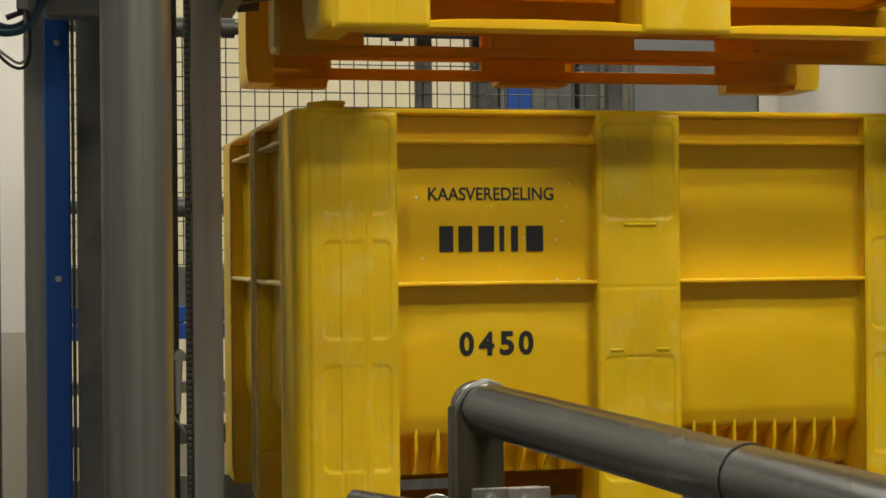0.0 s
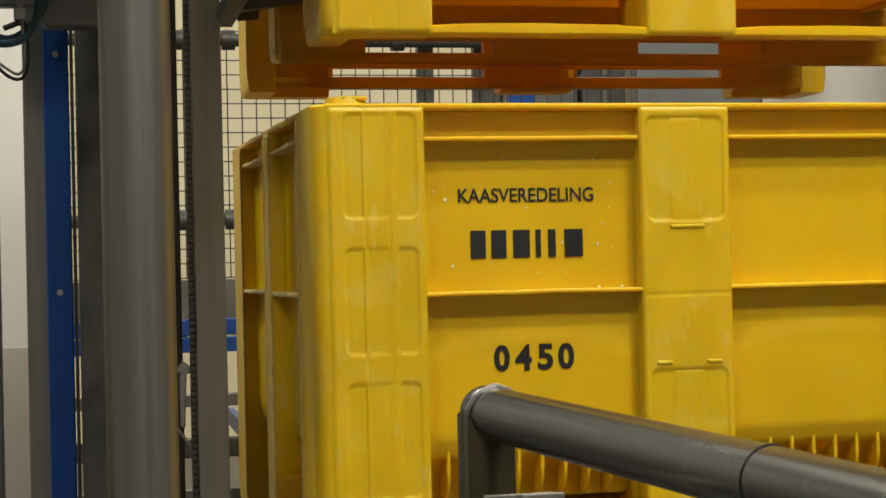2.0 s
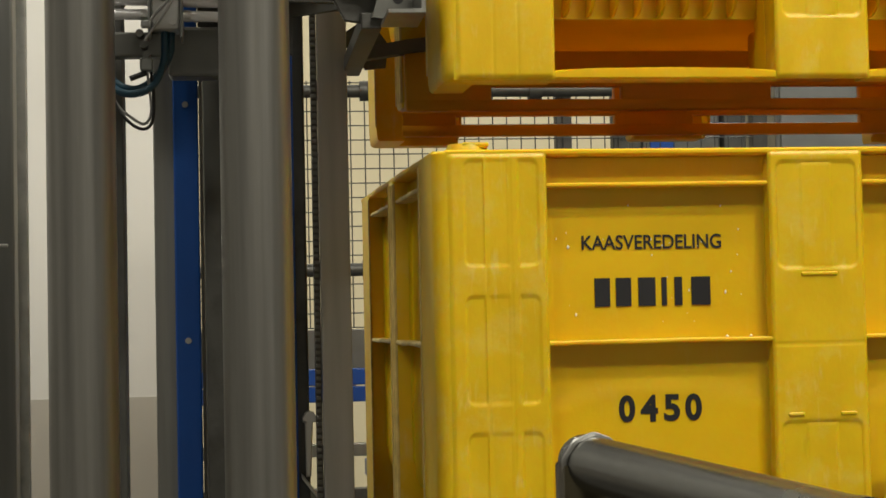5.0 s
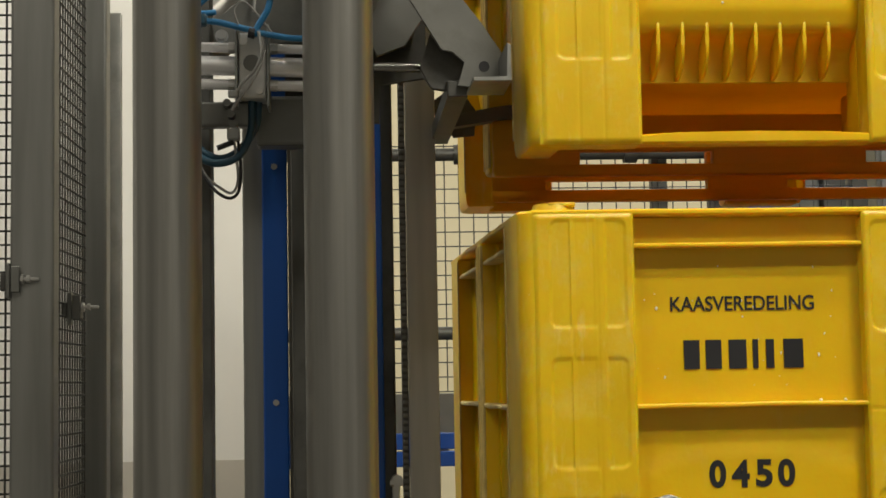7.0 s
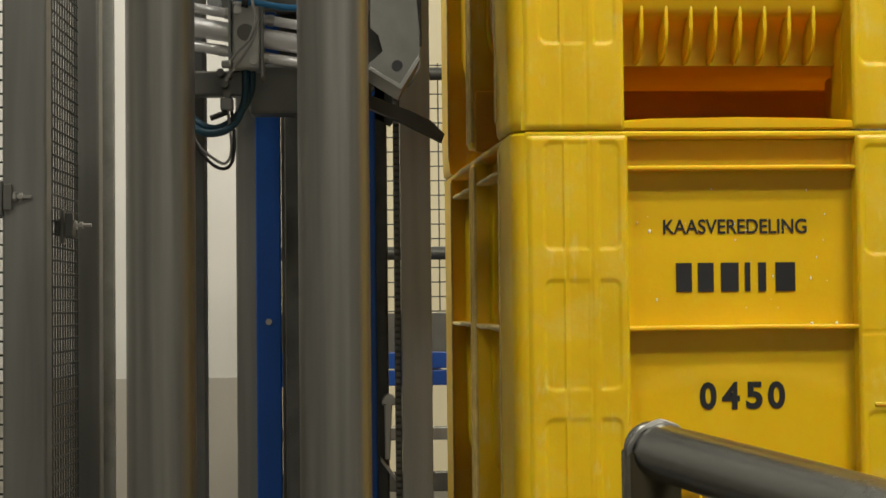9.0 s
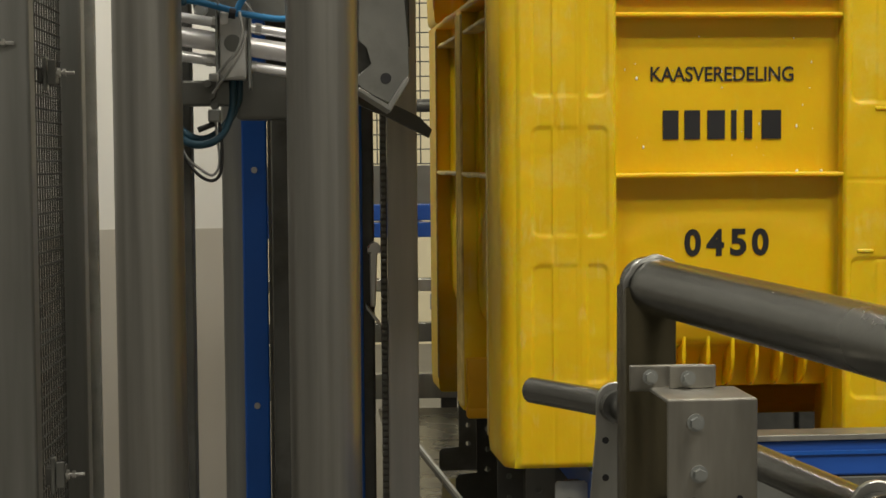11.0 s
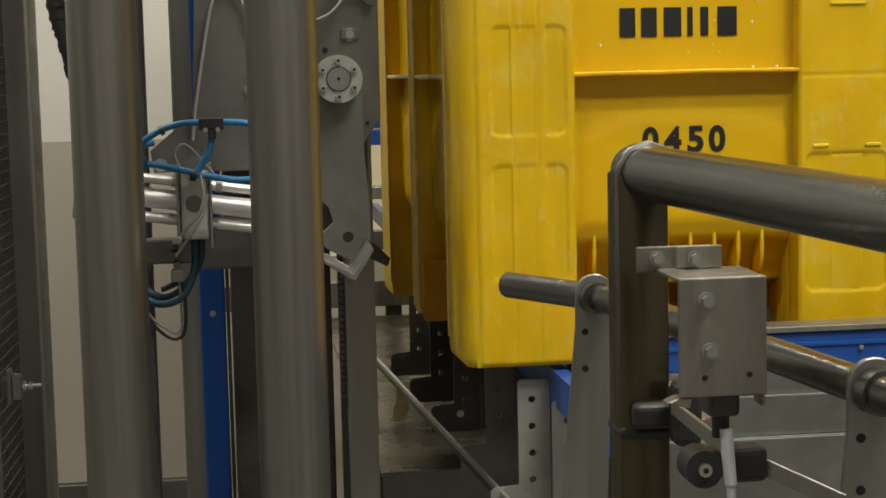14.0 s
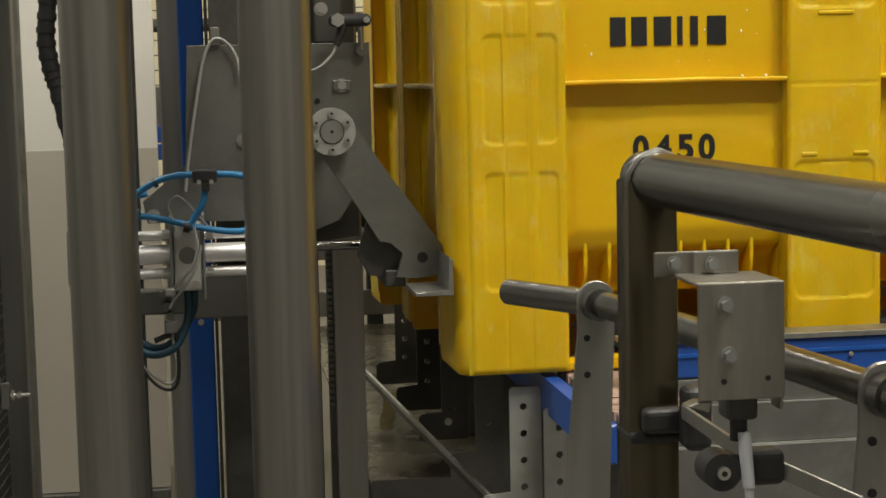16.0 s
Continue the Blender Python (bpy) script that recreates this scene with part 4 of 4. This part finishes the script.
for i in range(7):
    for j in range(3):
        film.verts.new((-0.012 + 0.016 * j - 0.002 * i + random.uniform(-0.003, 0.003), 1.0 + random.uniform(-0.006, 0.006), 0.495 - 0.014 * i + random.uniform(-0.003, 0.003)))
film.verts.ensure_lookup_table()
for i in range(6):
    for j in range(2):
        a = i * 3 + j
        film.faces.new([film.verts[k] for k in (a, a + 1, a + 4, a + 3)])
bmesh.ops.solidify(film, geom=film.faces[:], thickness=0.0012)
tagged(part("plastic_scrap", film, M_film, smooth=True), "torn yellowish plastic scrap on the tray edge", "scrap")

# cross conveyor in front
cross = tagged(new("cross_conveyor"), "cross conveyor with blue beam over grey steel side sheets", "conveyor")
part("side_beam", box_bm(0.22, -0.15, 0.711, 2.2, -0.12, 0.762, 0.003), M_beam, cross, "blue painted conveyor beam")
part("beam_ledge", box_bm(0.22, -0.153, 0.742, 2.2, -0.151, 0.748, 0.0005), M_blue, cross)
part("wear_strip", box_bm(0.22, -0.155, 0.7635, 2.2, -0.10, 0.772, 0.001), M_steel, cross, "thin bright steel wear strip")
part("side_sheet", box_bm(0.22, -0.150, 0.672, 2.2, -0.142, 0.709, 0.001), M_sheet, cross)
part("side_sheet", box_bm(0.22, -0.156, 0.612, 2.2, -0.148, 0.670, 0.001), M_sheet, cross)
part("side_sheet", box_bm(0.22, -0.165, 0.40, 2.2, -0.157, 0.610, 0.001), M_sheet, cross)
# Bright strips paint the light caught by the sheets' upper edges.
for y, z in ((-0.1575, 0.611), (-0.1505, 0.671)):
    part("lit_sheet_edge", box_bm(0.22, y - 0.006, z - 0.001, 2.2, y, z + 0.001), M_bright, cross)
part("support_leg", box_bm(0.9, -0.14, 0, 0.96, -0.08, 0.40, 0.002), M_bright, cross)
part("support_leg", box_bm(1.9, -0.14, 0, 1.96, -0.08, 0.40, 0.002), M_bright, cross)
for i in range(10):
    bolt(cross, 0.236 + i * 0.165, -0.153, 0.737, 0.0026, 0.003)

# ---- guard rail and sensor bracket near the camera ----
rail = tagged(new("guard_rail"), "grey welded tube guard rail with post", "guard rail")
RA, RB = Vector((-0.026, -1.200, 1.073)), Vector((0.0535, -1.598, 1.0615))
rd = (RB - RA).normalized()
part("rail_tube", rod_bm(RA, RA + rd * 1.35, 0.0212, 40), M_rail, rail, "horizontal steel handrail tube", True)
part("rail_post", box_bm(RA.x - 0.0212, RA.y - 0.0190, 0, RA.x + 0.0188, RA.y + 0.0190, RA.z, 0.003), M_post, rail, "upright flat-sided steel tube", True)
bm = bmesh.new()
bmesh.ops.create_uvsphere(bm, u_segments=28, v_segments=16, radius=0.0218, matrix=Matrix.Translation(RA))
part("elbow", bm, M_rail, rail, smooth=True)
ring = []
for k in range(41):
    a = 2 * math.pi * k / 40
    side = rd.cross(Vector((0, 0, 1))).normalized()
    ring.append(RA + rd * (0.010 + 0.006 * math.sin(a)) + (0.0212 + 0.0005 * math.sin(9 * a)) * (math.cos(a) * side + math.sin(a) * Vector((0, 0, 1))))
wb = hose_bm(ring, 0.0032, 8, 2)
part("weld_bead", wb, M_steel, rail, "bright uneven weld bead", True)
part("rail_post", rod_bm((RB.x, RB.y, 0), RB - Vector((0, 0, 0.01)), 0.0212, 32), M_rail, rail, "upright steel tube", True)
part("joint_ring", rod_bm(RB - rd * 0.02, RB - rd * 0.012, 0.0222, 36), M_rail, rail, smooth=True)
part("clamp_plate", box_bm(RA.x - 0.022, RA.y - 0.0235, 0.866, RA.x + 0.023, RA.y + 0.024, 0.876, 0.004), M_rubber, rail)

stop_rod = tagged(new("guide_rail"), "grey round guide bar on upright flat steel brackets", "guide rail")
GA, GM, GB = Vector((-0.056, -0.752, 0.929)), Vector((0.008, -0.868, 0.929)), Vector((0.091, -1.345, 0.928))
gd = (GB - GM).normalized()
part("guide_bar", hose_bm([GA, GM, Vector((0.026, -0.945, 0.929)), (GM + GB) / 2 + Vector((0.006, 0, 0)), GB, Vector((0.118, -1.56, 0.927)), Vector((0.145, -1.8, 0.926))], 0.0135, 24, 6), M_rail, stop_rod, "dull steel round bar", True)
for c, w in ((GM, 0.018), (Vector((0.094, -1.372, 0.928)), 0.018)):
    poly = [(c.x - w - 0.030, 0.0), (c.x + w - 0.008, 0.0), (c.x + w - 0.006, 0.70), (c.x + w + 0.002, 0.90)] + arc(c.x + 0.002, c.z + 0.004, 0.019, -10, 190, 10) + [(c.x - w + 0.001, 0.90), (c.x - w - 0.018, 0.70)]
    ob = part("flat_bracket", prism_bm(poly, "y", c.y - 0.0025, c.y + 0.0025, 0.0008), M_steel, stop_rod, "upright flat steel bracket")
    for z in (0.895, 0.858):
        # Black pin paints the dark of each bracket hole.
        part("bracket_hole_disc", rod_bm((c.x - 0.008, c.y - 0.0032, z), (c.x - 0.008, c.y + 0.0032, z), 0.0034, 14), M_black, ob)
    part("collar", rod_bm(c + gd * 0.004, c + gd * 0.016, 0.0160, 32), M_rail, ob, smooth=True)

sens = tagged(new("sensor_bracket"), "bent stainless sensor bracket with bolts and a white cable", "sensor bracket")
SX, SY = -0.047, -1.49
cover = part("housing", box_bm(SX - 0.027, SY, 0.953, SX + 0.028, SY + 0.0025, 1.026, 0.001), M_brown_reflect, sens, "bent brushed steel cover")
part("cover_top", box_bm(SX - 0.027, SY + 0.0027, 1.0235, SX + 0.028, SY + 0.055, 1.026, 0.001), M_brown_reflect, cover)
part("cover_tab", prism_bm([(SX - 0.027, 0.953), (SX - 0.018, 0.953), (SX - 0.020, 0.946), (SX - 0.034, 0.950)], "y", SY + 0.001, SY + 0.014, 0.0008), M_brown_reflect, cover)
part("cover_side", box_bm(SX + 0.0255, SY + 0.0027, 0.945, SX + 0.028, SY + 0.020, 1.0233, 0.001), M_brown_reflect, cover)
part("mount_plate", box_bm(SX - 0.039, SY + 0.0555, 1.0235, SX + 0.010, SY + 0.058, 1.0400, 0.001), M_brown_reflect, sens)
part("mount_tab", box_bm(SX - 0.016, SY + 0.046, 1.0262, SX + 0.014, SY + 0.0485, 1.0408, 0.001), M_brown_reflect, sens)
part("tab_bend", box_bm(SX + 0.0115, SY + 0.0488, 1.0262, SX + 0.014, SY + 0.0553, 1.0400, 0.0005), M_brown_reflect, sens)
for x, y in ((-0.026, 0.0553), (-0.004, 0.0458)):
    bolt(sens, SX + x, SY + y, 1.0325, 0.0034, 0.004).data.materials[0] = M_alu
for x, z in ((-0.010, 1.012), (-0.008, 0.981)):
    bolt(sens, SX + x, SY, z, 0.0037, 0.005).data.materials[0] = M_alu
for x, z in ((-0.011, 0.965), (0.017, 0.966)):
    # Small black disc for the shade inside each hole.
    part("drill_hole_disc", rod_bm((SX + x, SY - 0.0006, z), (SX + x, SY + 0.001, z), 0.0018, 12), M_black, sens)
part("sensor_body", box_bm(SX - 0.006, SY + 0.008, 0.938, SX + 0.014, SY + 0.030, 0.960, 0.003), M_dark_steel, sens)
part("connector", rod_bm((SX + 0.004, SY + 0.018, 0.952), (SX + 0.004, SY + 0.018, 0.924), 0.0055, 16), M_rubber, sens, smooth=True)
part("cable_sleeve", rod_bm((SX + 0.006, SY + 0.014, 0.930), (SX + 0.008, SY + 0.010, 0.895), 0.0044, 16, 0.0038), M_pale, sens, "pale grey cable sleeve", True)
part("cable", hose_bm([(SX + 0.008, SY + 0.010, 0.897), (SX + 0.009, SY + 0.009, 0.86), (SX + 0.010, SY + 0.01, 0.80), (SX + 0.012, SY + 0.01, 0.70)], 0.0030), M_pale, sens, "pale grey sensor cable", True)
part("knuckle", box_bm(RA.x - 0.014, RA.y - 0.036, 0.876, RA.x + 0.030, RA.y - 0.020, 0.896, 0.005, 3), M_rubber, sens, "black plastic clamp knuckle")
part("knuckle", box_bm(RA.x + 0.012, RA.y - 0.060, 0.866, RA.x + 0.034, RA.y - 0.034, 0.916, 0.007, 3), M_rubber, sens, "black plastic clamp knuckle")
strut_a, strut_b = Vector((RA.x + 0.012, RA.y - 0.052, 0.897)), Vector((SX + 0.012, SY + 0.030, 0.912))
for p, q in ((strut_a, strut_b), (Vector((SX + 0.020, SY + 0.030, 0.908)), Vector((SX + 0.075, SY - 0.005, 0.884)))):
    d = q - p
    bm = box_bm(-d.length / 2, -0.0016, -0.0055, d.length / 2, 0.0016, 0.0055, 0.0008)
    bm.transform(Matrix.Translation((p + q) / 2) @ d.to_track_quat("X", "Z").to_matrix().to_4x4())
    part("strut", bm, M_steel, sens, "flat steel strut")
part("knuckle", rod_bm((SX - 0.008, SY + 0.012, 0.905), (SX - 0.008, SY + 0.034, 0.905), 0.0120, 24), M_rubber, sens, "black plastic clamp knuckle", True)
part("knuckle", box_bm(SX - 0.006, SY + 0.014, 0.896, SX + 0.006, SY + 0.034, 0.916, 0.005, 3), M_rubber, sens, "black plastic clamp knuckle")
part("knuckle", box_bm(SX + 0.010, SY + 0.014, 0.894, SX + 0.034, SY + 0.034, 0.917, 0.005, 3), M_rubber, sens, "black plastic clamp knuckle")
part("knuckle_screw", rod_bm((SX - 0.008, SY + 0.0125, 0.905), (SX - 0.008, SY + 0.009, 0.905), 0.0042, 16), M_zinc, sens, smooth=True)
# The socket's dark inside, painted as a black hexagon.
part("socket_disc", rod_bm((SX - 0.008, SY + 0.0095, 0.905), (SX - 0.008, SY + 0.0085, 0.905), 0.0020, 6), M_black, sens)


# ---- safety fence at the side ----
def fence_panel(name, p0, p1, z0, z1, step, r, material, parent, stepz=None):
    """Welded wire mesh between two plan points."""
    p0, p1 = Vector(p0), Vector(p1)
    d = p1 - p0
    bm = bmesh.new()
    n = int(d.length / step)
    for i in range(n + 1):
        q = p0 + d * (i * step / d.length)
        add_rod(bm, (q.x, q.y, z0), (q.x, q.y, z1), r, 5)
    for j in range(int((z1 - z0) / (stepz or step)) + 1):
        z = z0 + j * (stepz or step)
        add_rod(bm, (p0.x, p0.y, z), (p1.x, p1.y, z), r, 5)
    return part(name, bm, material, parent, "welded wire mesh")


side_fence = tagged(new("safety_fence"), "steel safety fence with square posts and wire mesh", "fence", "machine fences")
part("fence_post", box_bm(-0.862, 0.55, 0, -0.784, 0.61, 2.6, 0.005), M_fence, side_fence)
part("fence_post", box_bm(-0.800, 0.96, 0, -0.748, 1.02, 2.6, 0.005), M_fence, side_fence)
part("hinge_plate", box_bm(-0.836, 1.49, 0, -0.786, 1.50, 2.09, 0.004), M_bright, side_fence)
part("frame_bar", box_bm(-0.858, 1.44, 0, -0.812, 1.48, 2.6, 0.004), M_fence, side_fence)
mesh_a = fence_panel("mesh", (-0.80, 0.62, 0), (-0.79, 0.955, 0), 0.05, 2.5, 0.025, 0.0022, M_mesh, side_fence, 0.025)
mesh_b = fence_panel("mesh", (-1.70, 0.58, 0), (-0.866, 0.58, 0), 0.05, 2.5, 0.025, 0.0022, M_mesh, side_fence, 0.025)
for x, y, z in ((-0.835, 0.54, 1.385), (-0.755, 0.72, 1.342), (-0.72, 0.50, 0.615)):
    ob = part("clip", box_bm(x - 0.024, y, z - 0.024, x - 0.008, y + 0.006, z + 0.024, 0.002), M_dull, side_fence, "mesh clip with bolt")
    part("clip_plate", box_bm(x - 0.034, y + 0.006, z - 0.034, x - 0.026, y + 0.030, z + 0.030, 0.002), M_dull, ob)
    part("clip_nut", rod_bm((x - 0.006, y + 0.006, z), (x - 0.001, y + 0.006, z), 0.009, 6), M_zinc, ob)
    part("clip_bolt", rod_bm((x - 0.01, y + 0.006, z), (x + 0.026, y + 0.006, z), 0.0034, 10), M_zinc, ob)
    part("clip_nut", rod_bm((x + 0.004, y + 0.006, z), (x + 0.010, y + 0.006, z), 0.007, 6), M_zinc, ob)
    part("clip_bracket", box_bm(x - 0.045, y + 0.012, z - 0.02, x - 0.010, y + 0.05, z + 0.012, 0.002), M_dark_steel, ob)

# fence behind the crates
back_fence = tagged(new("safety_fence"), "dark wire mesh fence with steel rails behind the crates", "fence", "machine fences")
fence_panel("mesh", (-0.6, 3.1, 0), (1.5, 3.1, 0), 1.16, 2.0, 0.049, 0.0022, M_mesh, back_fence)
for z in (1.96, 1.355):
    part("fence_rail", rod_bm((-0.6, 3.07, z), (1.5, 3.07, z), 0.022, 16), M_dark_steel, back_fence, smooth=True)
    for x in (-0.02, 0.14, 0.72):
        part("rail_joint", rod_bm((x - 0.022, 3.07, z), (x + 0.022, 3.07, z), 0.034, 14), M_dark_steel, back_fence, smooth=True)
for x in (0.80, 1.00, 1.5, -0.6):
    part("fence_post", box_bm(x, 3.11, 0, x + 0.055, 3.16, 2.6, 0.004), M_dark_steel, back_fence)
part("kick_sheet", box_bm(-0.6, 3.09, 1.02, 1.5, 3.10, 1.155, 0.002), M_dull, back_fence)

# roller conveyor and blue stacks farther back
far_conv = tagged(new("roller_conveyor"), "distant roller conveyor with blue side boards", "conveyor")
for z0, z1, m in ((0.93, 0.978, M_beam), (0.983, 1.034, M_beam), (0.76, 0.80, M_steel), (0.60, 0.66, M_dull), (0.42, 0.50, M_steel)):
    part("side_board", box_bm(-0.7, 2.7, z0, 1.6, 2.74, z1, 0.003), m, far_conv)
for x in (-0.6, 0.12, 0.7, 1.4):
    part("leg", box_bm(x, 2.72, 0, x + 0.05, 2.76, 0.93, 0.003), M_dark_steel, far_conv)
for i in range(22):
    part("roller", rod_bm((-0.65 + i * 0.1, 2.76, 0.96), (-0.65 + i * 0.1, 3.05, 0.96), 0.025, 14), M_steel, far_conv, smooth=True)
blue_unit = tagged(new("machine_housing"), "grey machine housing with a blue door behind mesh", "machine housing")
part("housing", box_bm(1.30, 3.9, 0, 1.62, 4.3, 2.15, 0.01), M_dull, blue_unit)
part("door", box_bm(1.33, 3.885, 0.2, 1.43, 3.898, 2.12, 0.003), M_beam, blue_unit, "blue painted door")
part("door_frame", box_bm(1.20, 3.88, 0, 1.29, 3.96, 2.6, 0.005), M_dark_steel, blue_unit)
part("door_frame", box_bm(1.63, 3.88, 0, 1.72, 3.96, 2.6, 0.005), M_dark_steel, blue_unit)
cab = tagged(new("control_cabinet"), "pale grey steel control cabinet with a closed door", "cabinet")
part("cabinet_body", box_bm(1.95, 4.2, 0.1, 2.55, 4.7, 2.3, 0.01), M_dull, cab)
part("cabinet_door", box_bm(1.97, 4.185, 0.15, 2.53, 4.198, 2.25, 0.004), M_alu, cab)
part("plinth", box_bm(1.95, 4.2, 0, 2.55, 4.7, 0.098, 0.004), M_dark_steel, cab)
tank = tagged(new("white_tank"), "white painted round tank behind the machine", "tank")
part("shell", rod_bm((3.15, 4.8, 0.25), (3.15, 4.8, 2.4), 0.35, 40), M_white, tank, smooth=True)
part("stand", rod_bm((3.15, 4.8, 0), (3.15, 4.8, 0.25), 0.2, 24), M_dark_steel, tank, smooth=True)


# ---- what moves ----
def motions():
    def low(t, dy):
        return (t, pose(CW / 2, CD / 2 + dy, LOW_Z))

    def up(t, dz, dx):
        return (t, pose(CW / 2 + dx, CD / 2, LOW_Z + PITCH + dz))

    walk(lower_crate, [low(0, 0.195), low(0.5, 0.128), low(0.9, 0.060), low(1.1, 0.028), low(1.3, 0.006), low(1.5, 0.0), low(8, 0), low(16, 0)])
    walk(upper_crate, [up(0, 0.106, 0.018), up(3, 0.105, 0.018), up(6.5, 0.105, 0.018), up(6.8, 0.104, 0.018), up(7.0, 0.097, 0.018), up(7.25, 0.071, 0.018), up(7.5, 0.038, 0.018), up(7.7, 0.014, 0.018), up(7.9, 0.004, 0.016), up(8.1, 0.002, 0.006), up(8.35, 0.0, -0.004), up(10, 0.0, -0.004), up(16, 0.0, -0.004)])
    BX = -0.403
    lift = ((0, 1.703), (3, 1.703), (6.5, 1.702), (6.8, 1.700), (7.0, 1.690), (7.25, 1.667), (7.5, 1.640), (7.75, 1.627), (8.0, 1.627), (8.5, 1.627), (8.7, 1.624), (9.0, 1.609), (9.5, 1.547), (10.0, 1.480), (12.5, 1.153), (13.0, 1.086), (13.5, 1.021), (14.0, 0.954), (14.5, 0.890), (14.8, 0.862), (15.0, 0.857), (15.5, 0.857), (15.7, 0.865), (16.0, 0.887))
    walk(carriage, [(t, pose(BX, 0, z)) for t, z in lift])
    swing = ((0, 32), (7.75, 32), (7.9, 30.5), (8.0, 27), (8.2, 15), (8.4, 4), (8.5, 1.5), (8.7, 0), (14.6, 0), (14.9, 1.5), (15.0, 5), (15.2, 17), (15.35, 27), (15.45, 31.5), (15.55, 32), (16.0, 32))
    walk(arm, [(t, pose(PIV.x, PIV.y, PIV.z, 0, -(2.3 + a * 1.01), 0)) for t, a in swing])
    walk(cyl, [(t, pose(0, AY, 0, 0, 8.0 * (1 - a / 32) + 0.5, 6)) for t, a in swing])
    walk(ram, [(t, pose(0.020 - 0.105 * (1 - a / 32), 0, 0)) for t, a in swing])


motions()
